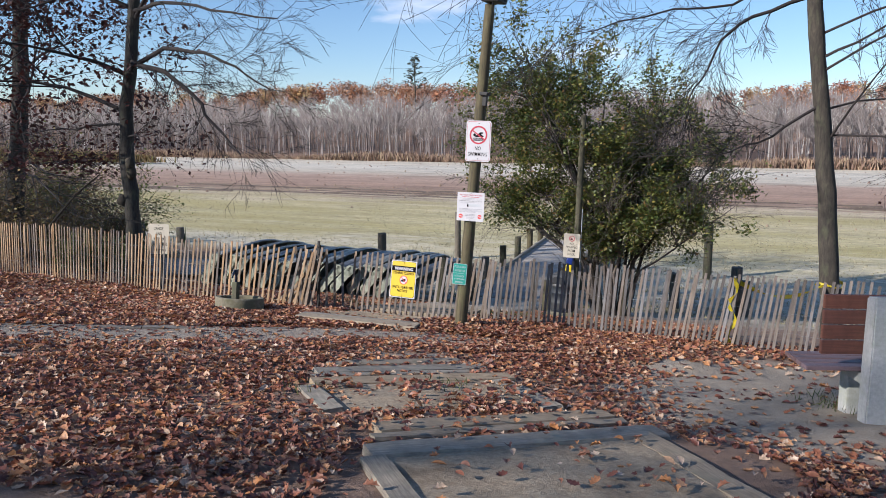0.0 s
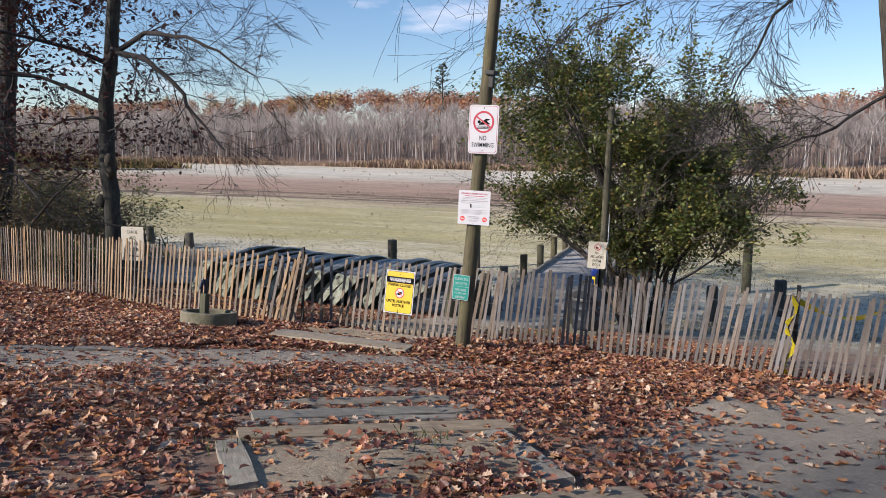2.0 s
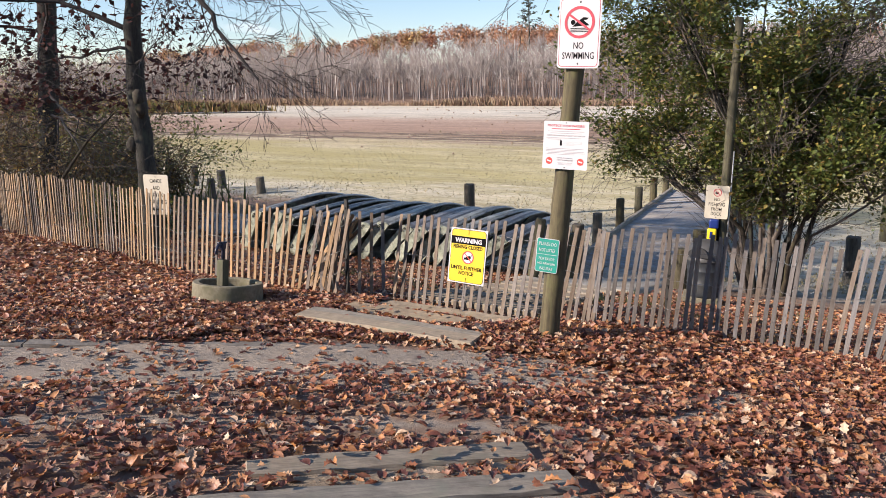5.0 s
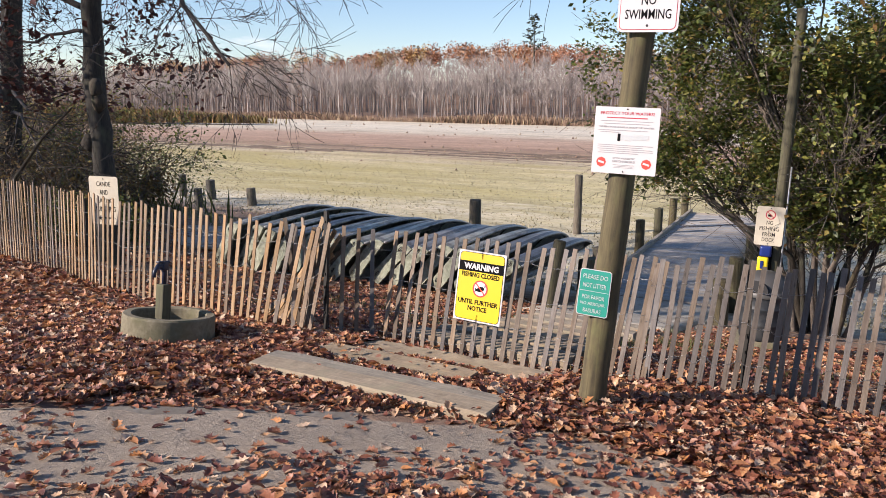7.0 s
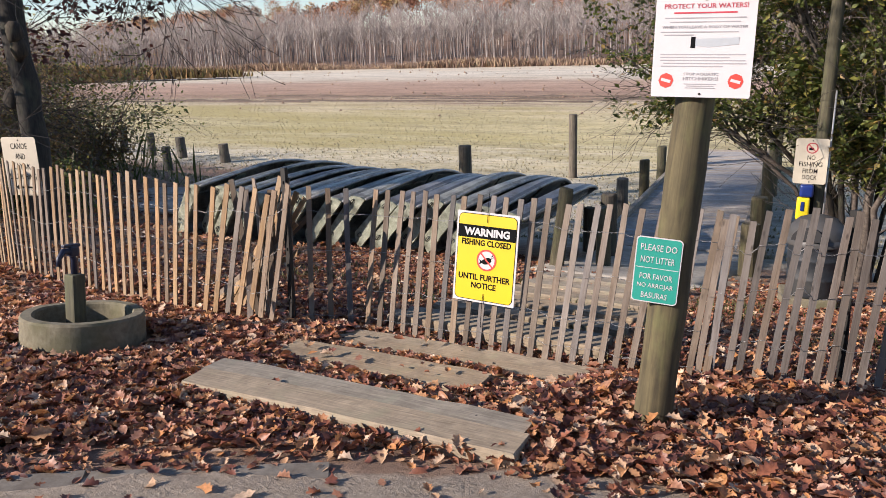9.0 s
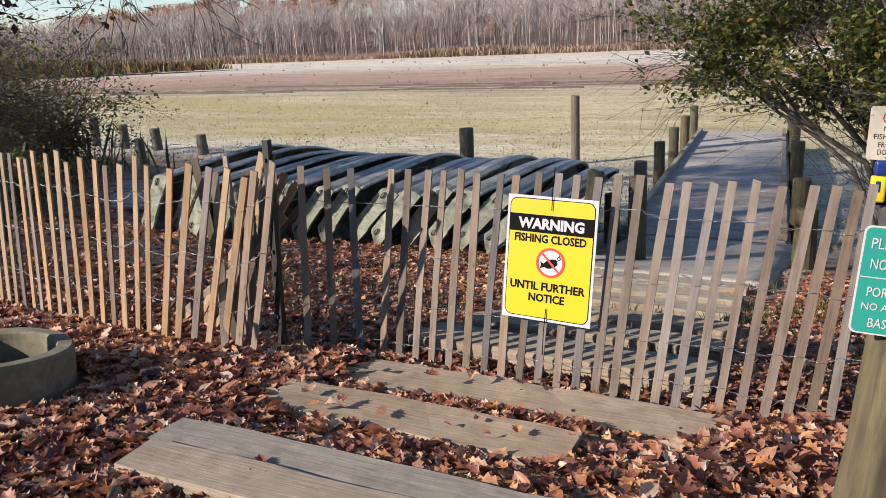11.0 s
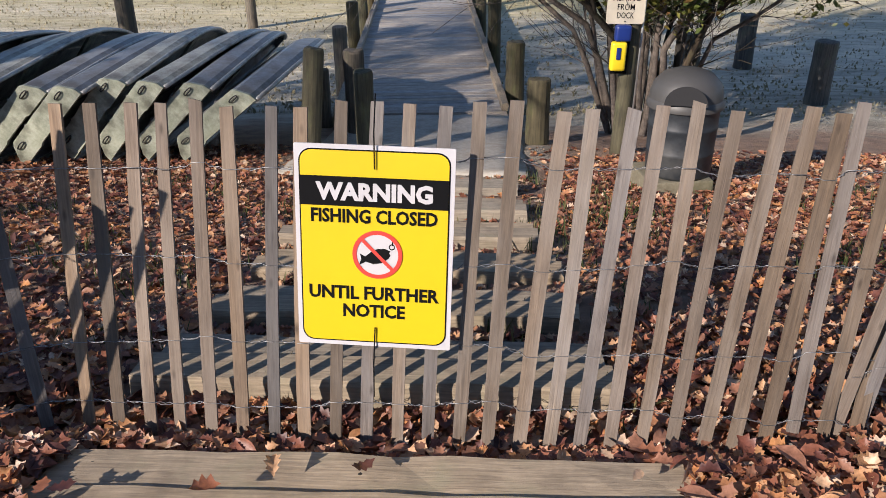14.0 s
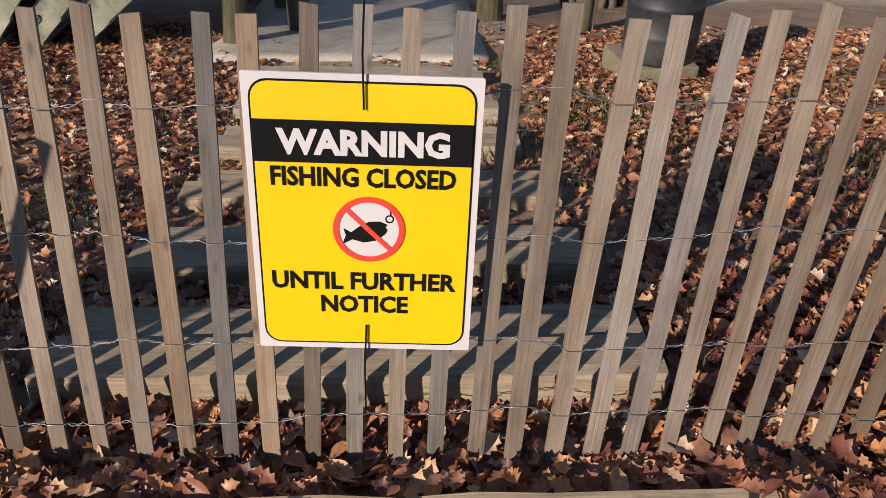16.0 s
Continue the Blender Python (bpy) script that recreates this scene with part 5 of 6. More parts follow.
so = (-3.9, 11.5, gz(-3.9, 11.5))
low = thing("timber_steps", "weathered grey timber steps before the slat fence", "steps", so)
from_to(low, so, (-4.76, 10.78), (-2.87, 10.84), 0.206, 0.16, 0.085, 1)
from_to(low, so, (-4.84, 10.99), (-2.93, 11.05), 0.206, 0.16, 0.080, 2)
from_to(low, so, (-4.82, 11.60), (-3.45, 11.62), 0.29, 0.14, 0.055, 3)
from_to(low, so, (-4.83, 12.04), (-3.0, 12.08), 0.165, 0.16, 0.022, 4)
from_to(low, so, (-4.80, 12.215), (-2.99, 12.25), 0.175, 0.16, 0.025, 5)
from_to(low, so, (-4.80, 11.96), (-4.86, 11.72), 0.17, 0.12, 0.016, 6)
fill(low, so, [(-4.75, 11.68), (-3.05, 11.70), (-3.0, 12.02), (-4.72, 11.98)], -0.012, 2)
fill(low, so, [(-4.85, 11.15), (-3.0, 11.2), (-3.1, 11.5), (-4.8, 11.46)], 0.0, 3)

uo = (-0.9, 7.0, gz(-0.9, 7.0))
up = thing("timber_steps", "broad timber-edged earth steps strewn with leaves", "steps", uo)
from_to(up, uo, (-2.42, 7.62), (-1.44, 8.72), 0.19, 0.14, 0.03, 11)
from_to(up, uo, (-2.27, 7.12), (-1.06, 8.42), 0.20, 0.14, 0.05, 12)
from_to(up, uo, (-2.18, 6.90), (-0.95, 8.22), 0.10, 0.14, 0.045, 13)
from_to(up, uo, (-2.03, 6.66), (-0.66, 8.06), 0.22, 0.15, 0.05, 14)
from_to(up, uo, (-0.72, 7.93), (0.06, 7.0), 0.20, 0.13, 0.045, 15, -0.05)
from_to(up, uo, (-1.98, 6.55), (-1.35, 5.9), 0.17, 0.13, 0.04, 16, -0.02)
fill(up, uo, [(-1.99, 6.62), (-0.66, 7.97), (0.06, 7.0), (-1.42, 5.84)], 0.022, 5, 30)
fill(up, uo, [(-2.3, 7.28), (-1.2, 8.4), (-1.38, 8.62), (-2.38, 7.5)], 0.01, 6)
from_to(up, uo, (-0.86, 5.56), (0.46, 6.96), 0.20, 0.14, 0.05, 17)
from_to(up, uo, (-0.78, 5.34), (0.62, 6.82), 0.10, 0.14, 0.045, 18)
from_to(up, uo, (-0.64, 5.02), (0.90, 6.62), 0.22, 0.15, 0.055, 19)
from_to(up, uo, (0.82, 6.5), (1.75, 5.1), 0.20, 0.13, 0.05, 20, -0.06)
from_to(up, uo, (-0.56, 4.95), (0.3, 3.9), 0.17, 0.13, 0.045, 21)
fill(up, uo, [(-0.62, 4.95), (0.86, 6.48), (1.74, 5.12), (0.3, 3.85)], 0.028, 7, 30)
fill(up, uo, [(-1.2, 5.85), (0.0, 7.0), (0.4, 6.85), (-0.8, 5.55)], 0.012, 8)

fo = (-3.95, 14.2, gz(-3.95, 14.2))
beyond = thing("timber_steps", "low timber steps leading down to the dock behind the fence", "steps", fo)
for k, (y, x0, x1, w) in enumerate(((12.86, -4.78, -3.12, 0.34), (13.47, -4.74, -3.18, 0.30), (14.08, -4.74, -3.2, 0.30), (14.75, -4.78, -3.28, 0.30), (15.45, -4.82, -3.32, 0.30), (16.2, -4.9, -3.36, 0.30))):
    from_to(beyond, fo, (x0, y - w / 4), (x1, y - w / 4), w / 2 - 0.006, 0.14, 0.09, 31 + k)
    from_to(beyond, fo, (x0 + 0.03, y + w / 4), (x1 - 0.02, y + w / 4), w / 2 - 0.006, 0.14, 0.085, 41 + k)

# edge of the gritty path
kerb = thing("path_edging", "worn low grey path edging half under leaves", "kerb", (0, 0, 0))
kr = random.Random(8)
for (ax, ay), (bx, by) in zip(KERB[:-1], KERB[1:-1]):
    n = max(1, round(math.hypot(bx - ax, by - ay) / 0.9))
    for k in range(n):
        f0, f1 = k / n + 0.004, (k + 1) / n - 0.004
        a, b = (ax + (bx - ax) * f0, ay + (by - ay) * f0), (ax + (bx - ax) * f1, ay + (by - ay) * f1)
        e = from_to(kerb, (0, 0, 0), a, b, 0.15 + kr.uniform(-0.02, 0.02), 0.12, 0.016 + kr.uniform(-0.010, 0.010), 60 + k)
        e.name, e.data.materials[0] = "edging_stone", EDGING


# ---------------------------------------------------------------- water spigot in its ring
NAVY = plain("worn_navy_enamel", (0.010, 0.014, 0.035), 0.45)
def well():
    x, y = -5.985, 11.0
    b = gz(x, y) - 0.11
    th = thing("spigot_basin", "mossy round concrete basin with a water spigot", "basin", m=pose(x, y, b, -7.2, 0, 0))
    bm = bmesh.new()
    seg = 80
    rows = [(0.36, 0.0), (0.364, 0.155), (0.362, 0.312), (0.352, 0.326), (0.295, 0.326), (0.286, 0.312), (0.28, 0.12), (0.0001, 0.12)]
    lathe(bm, rows, seg, closed=False)
    for v in bm.verts:
        d = 1 + 0.012 * noise.noise(v.co * 5)
        v.co = Vector((v.co.x * d * 1.04, v.co.y * d, v.co.z + (0.01 * noise.noise(v.co * 3) if v.co.z > 0.3 else 0)))
    bmesh.ops.recalc_face_normals(bm, faces=bm.faces)
    part("basin_ring", bm, CONCRETE, th, "stained concrete ring", False)
    post = part("post", boxed((0.092, 0.092, 0.555), (-0.10, 0.02, 0.2775), None, 0.012, 2), POLE, th, "mossy wooden post")
    s = Soup()
    s.tube([Vector((-0.10, 0.02, 0.53)), Vector((-0.10, 0.02, 0.65)), Vector((-0.10, 0.0, 0.70)), Vector((-0.09, -0.06, 0.71)), Vector((-0.08, -0.10, 0.67)), Vector((-0.08, -0.105, 0.62))], [0.02, 0.02, 0.024, 0.02, 0.017, 0.015], 8, True)
    part("spout", s.mesh("spout", NAVY), None, post, "dark blue spigot")
    part("handle", boxed((0.035, 0.12, 0.02), (-0.10, 0.0, 0.74), None, 0.006, 2), NAVY, post, "dark lever")
    part("valve_body", boxed((0.06, 0.06, 0.07), (-0.10, 0.01, 0.705), None, 0.014, 2), NAVY, post)


well()


# ---------------------------------------------------------------- dock, slab, pilings
dk = thing("dock", "grey weathered plank dock reaching onto the dried lake bed", "dock", (-4.5, 20.5, -1.54), 4.95)
DL, DW = 12.1, 2.25
n = 84
dr = random.Random(3)
deck_meshes = []
for k in range(5):
    bm = boxed((DW - 0.03 * (k % 2), DL / n - 0.008, 0.036), (0, 0, 0), None, 0.004)
    for vv in bm.verts:
        vv.co.z += 0.004 * noise.noise(vv.co * 3 + Vector((k, 0, 0)))
    deck_meshes.append(finish(bm, "deck_board", DECK))
for k in range(n):
    b = part("deck_board", dr.choice(deck_meshes), None, dk)
    b.matrix_local = pose(dr.uniform(-0.012, 0.012), (k + 0.5) * DL / n, -0.018 + dr.uniform(-0.003, 0.003), 0, 0, dr.uniform(-0.15, 0.15))
for sx in (-1, 1):
    r = timber((DL, 0.09, 0.10), dk, (sx * (DW / 2 - 0.04), DL / 2, 0.055), 90, 70 + sx)
    r.name = "edge_rail"
    r = timber((DL, 0.06, 0.20), dk, (sx * (DW / 2 + 0.03), DL / 2, -0.14), 90, 75 + sx)
    r.name = "side_beam"
for end in (-0.03, DL + 0.03):
    part("end_beam", boxed((DW, 0.06, 0.20), (0, end, -0.13), None, 0.006), DECK, dk)


def piling(x, y, top, r, base=None, label="weathered round wooden piling", group="pilings along the dock", lean=(0, 0), mat=PILING, seed=0):
    b = (gz(x, y) if base is None else base) - 0.25
    th = thing("piling", label, "post", m=pose(x, y, b, lean[0], lean[1], seed * 37.0), group=group)
    bm = bmesh.new()
    h = top - b
    lathe(bm, [(r * 1.04, 0), (r * 1.02, h * 0.4), (r * 0.98, h * 0.75), (r * 0.99, h - 0.03), (r * 0.93, h - 0.008), (r * 0.6, h)], 16)
    for v in bm.verts:
        d = 1 + 0.07 * noise.noise(Vector((v.co.x * 8, v.co.y * 8, v.co.z * 1.5 + seed)))
        v.co = Vector((v.co.x * d, v.co.y * d, v.co.z + (0.02 * noise.noise(v.co * 12) if v.co.z > h - 0.1 else 0)))
    part("shaft", bm, mat, th, "", False)
    return th


def dock_at(u, v):
    a = radians(4.95)
    return -4.5 + u * math.cos(a) - v * math.sin(a), 20.5 + u * math.sin(a) + v * math.cos(a)


for k, (v, top) in enumerate(((0.0, -0.95), (2.6, -0.88), (5.0, -0.86), (7.4, -0.86), (9.7, -0.84), (12.0, -0.80))):
    x, y = dock_at(-1.28, v)
    piling(x, y, top, 0.115, seed=k, mat=POLE if k > 1 else PILING)
for k, (v, top, r) in enumerate(((-1.6, -0.72, 0.13), (0.8, -0.80, 0.13), (4.4, -0.75, 0.12), (8.0, -0.75, 0.12), (12.0, -0.75, 0.12))):
    x, y = dock_at(1.29, v)
    piling(x, y, top, r, seed=k + 10, mat=POLE)

pad = thing("pavement", "sandy concrete pad at the foot of the dock", "pavement", (-4.35, 18.7, 0), kind="structure")
bm = bmesh.new()
g2 = []
for j in range(15):
    row = []
    for i in range(9):
        x, y = -1.1 + 2.2 * i / 8, -1.8 + 3.6 * j / 14
        row.append(bm.verts.new((x + 0.03 * noise.noise((j * 0.7, i, 0)), y, gz(-4.35 + x, 18.7 + y) + 0.03 + 0.13 * max(0.0, (y - 0.2) / 1.6) + 0.008 * noise.noise((x * 3, y * 3, 1)))))
    g2.append(row)
for j in range(14):
    for i in range(8):
        bm.faces.new((g2[j][i], g2[j][i + 1], g2[j + 1][i + 1], g2[j + 1][i]))
ext = bmesh.ops.extrude_face_region(bm, geom=bm.faces[:])
for v in [q for q in ext["geom"] if isinstance(q, bmesh.types.BMVert)]:
    v.co.z -= 0.12
bmesh.ops.recalc_face_normals(bm, faces=bm.faces)
part("slab", bm, SLAB, pad, "", True)

# posts on the launch and in the lake bed
piling(-5.32, 17.55, -0.12, 0.095, label="mossy leaning timber post beside the boats", group="posts by the boats", lean=(0, 9), mat=POLE, seed=21)
piling(-4.85, 18.2, -0.45, 0.10, label="short sawn timber post beside the boats", group="posts by the boats", mat=POLE, seed=22)
piling(-5.15, 19.4, -0.5, 0.12, label="dark round post at the dock's foot", group="posts by the boats", seed=23)
piling(-8.88, 21.9, -0.2, 0.13, label="dark round piling behind the boats", group="pilings in the lake bed", seed=24)
piling(-9.43, 29.7, -0.28, 0.12, label="slender tall post standing in the lake bed", group="pilings in the lake bed", seed=25)
for k, (x, y, top, r) in enumerate(((-22.5, 29.2, -1.45, 0.18), (-25.2, 29.7, -1.33, 0.18), (-22.9, 26.9, -1.27, 0.15), (-27.0, 29.8, -1.22, 0.16), (-29.1, 30.2, -1.02, 0.16), (-30.6, 30.0, -1.2, 0.16))):
    piling(x, y, top, r, label="dark round piling along the old launch", group="pilings along the old launch", seed=30 + k, lean=(0, -3))
piling(-0.05, 28.9, -0.25, 0.14, label="tall grey-green piling in the lake bed", group="pilings in the lake bed", seed=40, mat=POLE)
for k, (x, y, top, r) in enumerate(((0.97, 25.4, -1.1, 0.16), (1.25, 22.5, -1.0, 0.17), (-0.55, 23.0, -1.0, 0.14), (3.2, 21.0, -0.75, 0.15))):
    piling(x, y, top, r, label="stout dark post on the lake edge", group="stout posts on the lake edge", seed=45 + k)

# grey low ramp by the old launch
rp = thing("launch_ramp", "low grey plank launch ramp beside the boats", "ramp", (-14.6, 19.6, gz(-14.6, 19.6) + 0.12), 18)
for k in range(11):
    b = part("plank", boxed((3.4, 0.235, 0.05), (0, -1.3 + 0.25 * k, 0.02 * math.sin(k)), None, 0.006), DECK, rp)


# dock pole with its sign
DPX, DPY = -2.30, 18.27
dpb = gz(DPX, DPY) - 0.2
dp = thing("sign_pole", "tall slender wooden pole by the dock", "pole", m=pose(DPX, DPY, dpb, 0, 1.4, 0))
bm = bmesh.new()
lathe(bm, [(0.085 - 0.02 * k / 14 + 0.002 * math.sin(k * 2.3), 4.65 * k / 14) for k in range(15)], 14)
part("shaft", bm, POLE, dp, "", True)
s = Soup()
s.tube([Vector((0.095, -0.02, 0.1)), Vector((0.09, -0.02, 2.6))], [0.012, 0.012], 8, True)
part("conduit", s.mesh("conduit", ALU), None, dp, "pale metal conduit")


def dock_sign():
    th = thing("dock_sign", "aged white no fishing from dock sign on the pole", "sign", m=pose(-2.35, 18.17, 0.265, -2, 1.5, 6))
    part("panel", rounded(0.36, 0.535, 0.03, 0.003, 0), CREAM, th, "cream metal plate")
    part("border", ring(0.052, 0.064, -0.0024, 0.155), FADED_RED, th, "red prohibition ring")
    part("prohibition_bar", boxed((0.11, 0.0008, 0.010), (0, -0.0024, 0.155), Matrix.Rotation(radians(45), 3, "Y")), FADED_RED, th)
    part("hook_symbol", boxed((0.05, 0.0008, 0.03), (-0.008, -0.0014, 0.145)), BLACK, th)
    for z, t, w in ((0.045, "NO", 0.085), (-0.035, "FISHING", 0.25), (-0.115, "FROM", 0.16), (-0.19, "DOCK", 0.16)):
        words("lettering", t, 0.055, BLACK, th, (0, -0.0014, z), w, 0.004)
    bolt(th, 0, -0.245)
    bolt(th, 0, 0.24)


dock_sign()
di = thing("bag_dispenser", "yellow and dark blue plastic dispenser on the dock pole", "dispenser", m=pose(-2.37, 18.17, 0.0, 0, 1.4, 6) @ Matrix.Scale(0.8, 4))
part("backplate", boxed((0.20, 0.02, 0.62), (0.01, 0.02, -0.28), None, 0.006), BLACK, di)
bm = boxed((0.19, 0.12, 0.19), (0, -0.05, -0.10), None, 0.04, 3)
part("canister", bm, BLUE, di, "dark blue canister", True)
bm = boxed((0.18, 0.11, 0.34), (-0.03, -0.045, -0.37), None, 0.035, 3)
case = part("case", bm, DISPENSER, di, "yellow case", True)
part("window", boxed((0.05, 0.01, 0.14), (-0.04, -0.104, -0.33), None, 0.01, 2), BLUE, case, "blue window")


def trash_can():
    x, y = -2.12, 16.45
    z = gz(x, y)
    pd = thing("concrete_block", "square cast concrete block under the litter bin", "block", (x - 0.05, y, z - 0.1), 10)
    part("block", boxed((0.5, 0.5, 0.30), (0, 0, 0.11), None, 0.015, 2), CONCRETE, pd)
    th = thing("litter_bin", "dark drum litter bin with a grey domed lid", "bin", (x, y, z + 0.16), 168)
    th.scale = (0.9, 0.9, 0.8)
    bm = bmesh.new()
    lathe(bm, [(0.265, 0), (0.275, 0.03), (0.28, 0.22), (0.286, 0.235), (0.28, 0.25), (0.285, 0.46), (0.292, 0.475), (0.285, 0.49), (0.288, 0.66), (0.30, 0.68)], 28)
    part("drum", bm, CAN, th, "dark mottled drum", True)
    bm = bmesh.new()
    lathe(bm, [(0.315, 0.655), (0.318, 0.70), (0.30, 0.735)], 28, closed=False)
    rows = [(0.30, 0.735), (0.295, 0.80), (0.27, 0.88), (0.20, 0.96), (0.10, 1.0), (0.001, 1.01)]
    lathe(bm, rows, 28, closed=False)
    lid = part("lid", bm, LID, th, "grey domed plastic lid", True)
    # no hole is cut: a near-black plate paints the shade inside the mouth
    bm = bmesh.new()
    seg = 14
    o1 = [bm.verts.new((0.17 * math.cos(math.pi * k / seg), 0.0, 0.17 * math.sin(math.pi * k / seg))) for k in range(seg + 1)]
    bm.faces.new(o1)
    o2 = bmesh.ops.extrude_face_region(bm, geom=bm.faces[:])
    for v in [q for q in o2["geom"] if isinstance(q, bmesh.types.BMVert)]:
        v.co.y -= 0.07
    bmesh.ops.transform(bm, matrix=pose(0, 0.335, 0.745, 12, 0, 0), verts=bm.verts)
    bmesh.ops.recalc_face_normals(bm, faces=bm.faces)
    part("opening", bm, DARK_FACE, lid, "near-black plate painted as the shaded opening")


trash_can()


# ---------------------------------------------------------------- overturned boats
def beam(f):
    """Half the boat's width, from stern (0) to bow (1)."""
    return (0.49 + 0.19 * math.sin(min(f, 0.8) / 0.8 * math.pi * 0.62)) * (1 - max(0, (f - 0.35) / 0.65) ** 1.9 * 0.86)


def boat_meshes():
    """A small flat-bottomed boat lying bottom up: hull, transom and rim; the stern at y = 0, the bow at y = 3.5."""
    n, ln = 16, 3.55
    bm = bmesh.new()
    rings = []
    for i in range(n + 1):
        f = i / n
        half = beam(f)
        bot = half * (0.80 - 0.10 * f)
        deep = 0.205 * (1 - max(0, f - 0.55) / 0.45 * 0.62)
        rock = 0.0
        pts = [(-half, rock * 0.0), (-half * 0.97, deep * 0.35), (-bot * 1.02, deep * 0.9), (-bot * 0.93, deep), (-bot * 0.45, deep + 0.012), (-bot * 0.40, deep + 0.03), (-bot * 0.36, deep + 0.012), (0, deep + 0.02)]
        pts = pts + [(-x, z) for x, z in pts[-2::-1]]
        rings.append([bm.verts.new((x, f * ln, z)) for x, z in pts])
    for a, b in zip(rings, rings[1:]):
        for k in range(len(a) - 1):
            bm.faces.new((a[k], a[k + 1], b[k + 1], b[k]))
    bm.faces.new(rings[-1])
    bmesh.ops.recalc_face_normals(bm, faces=bm.faces)
    bmesh.ops.solidify(bm, geom=bm.faces[:], thickness=0.012)
    hull = finish(bm, "hull", HULL, False)
    bm = bmesh.new()
    pts = [(-0.49, 0.0), (-0.478, 0.07), (-0.40, 0.185), (-0.36, 0.212), (0.36, 0.212), (0.40, 0.185), (0.478, 0.07), (0.49, 0.0), (0.20, 0.0), (0.17, 0.014), (-0.17, 0.014), (-0.20, 0.0)]
    f = [bm.verts.new((x, -0.03, z)) for x, z in pts]
    b = [bm.verts.new((x, 0.012, z)) for x, z in pts]
    bm.faces.new(f)
    bm.faces.new(b[::-1])
    for k in range(len(pts)):
        bm.faces.new((f[k], b[k], b[(k + 1) % len(pts)], f[(k + 1) % len(pts)]))
    bmesh.ops.recalc_face_normals(bm, faces=bm.faces)
    tran = finish(bm, "transom", TRANSOM)
    s = Soup()
    for sx in (-1, 1):
        pts = []
        for i in range(n + 1):
            f = i / n
            half = beam(f)
            pts.append(Vector((sx * half, f * ln, 0.0)))
        s.tube(pts, [0.022] * len(pts), 6, True)
    rim = s.mesh("gunwale", RIM)
    s = Soup()
    s.tube([Vector((0.05 * math.cos(a), -0.038 - 0.012 * abs(math.sin(a)), 0.14 + 0.013 * math.sin(a))) for a in [math.pi * 2 * k / 10 for k in range(11)]], [0.006] * 11, 5)
    grip = s.mesh("handle", STEEL)
    seat = finish(boxed((0.95, 0.22, 0.03), (0, 0, 0.08), None, 0.004), "thwart", TRANSOM)
    return hull, tran, rim, grip, seat


HU, TN, RI, GR, TH = boat_meshes()
first = thing("rowing_boat", "scuffed grey-green aluminium rowing boat tipped over on its neighbours", "boat", group="stacked overturned rowing boats")
for nm, me, lb in (("hull", HU, ""), ("transom", TN, "pale flaking green stern board"), ("gunwale", RI, "scuffed bare rim")):
    part(nm, me, None, first, lb)
for sy in (0.95, 2.1):
    part("thwart", TH, None, first).location = (0, sy, 0)
for sx in (-0.33, 0.33):
    h = part("handle", GR, None, first, "dark stern handle")
    h.location = (sx, 0, 0)
br = random.Random(19)
NB = 14
for k in range(NB):
    f = k / (NB - 1)
    x, y = -10.95 + 4.45 * f, 16.37 + 1.23 * f
    tilt = -(58 - 17 * f + br.uniform(-4, 4))
    m = pose(x, y, gz(x, y) + 0.02 - 0.10 * (1 - f), 0, 0, -4 + br.uniform(-4, 4)) @ pose(0, 0, 0, 1.0, tilt, 0) @ pose(0.52, br.uniform(-0.12, 0.12), 0, 0, 0, 0)
    if k == 0:
        first.matrix_world = m
    else:
        copy_thing(first, m)


# ---------------------------------------------------------------- bench
def bench():
    x, y = 2.46, 8.15
    th = thing("bench", "park bench with concrete ends and red-brown planks", "bench", (x, y, gz(x, y) - 0.08), 19)
    for sx in (0.0, 1.5):
        bm = bmesh.new()
        prof = [(-0.02, 0.0), (0.13, 0.0), (0.13, 0.44), (0.127, 0.7), (0.118, 1.13), (-0.03, 1.15), (-0.04, 0.6)]
        f = [bm.verts.new((-0.09, yy, z)) for yy, z in prof]
        b = [bm.verts.new((0.09, yy, z)) for yy, z in prof]
        bm.faces.new(f)
        bm.faces.new(b[::-1])
        for k in range(len(prof)):
            bm.faces.new((f[k], b[k], b[(k + 1) % len(prof)], f[(k + 1) % len(prof)]))
        bmesh.ops.recalc_face_normals(bm, faces=bm.faces)
        bmesh.ops.bevel(bm, geom=bm.edges[:], offset=0.012, segments=2, affect="EDGES")
        o1 = part("upright", bm, GREY_CONCRETE, th, "pale cast concrete upright")
        o1.location = (sx, 0, 0)
        bm = boxed((0.16, 0.42, 0.10), (0, 0.33, 0.42), None, 0.015, 2)
        slab(bm, (0.15, 0.16, 0.44), (0, 0.45, 0.2), None, 0.02, 2)
        o2 = part("leg", bm, GREY_CONCRETE, th, "pale cast concrete leg")
        o2.location = (sx, 0, 0)
    for k in range(4):
        p = part("back_plank", boxed((2.3, 0.04, 0.118), (0.72, 0.142 - 0.004 * k, 0.69 + 0.13 * k), None, 0.008, 2), BENCH_WOOD, th)
    for k in range(4):
        p = part("seat_plank", boxed((2.5, 0.11, 0.04), (0.72, 0.20 + 0.122 * k, 0.50), None, 0.008, 2), SEAT_WOOD, th)


bench()


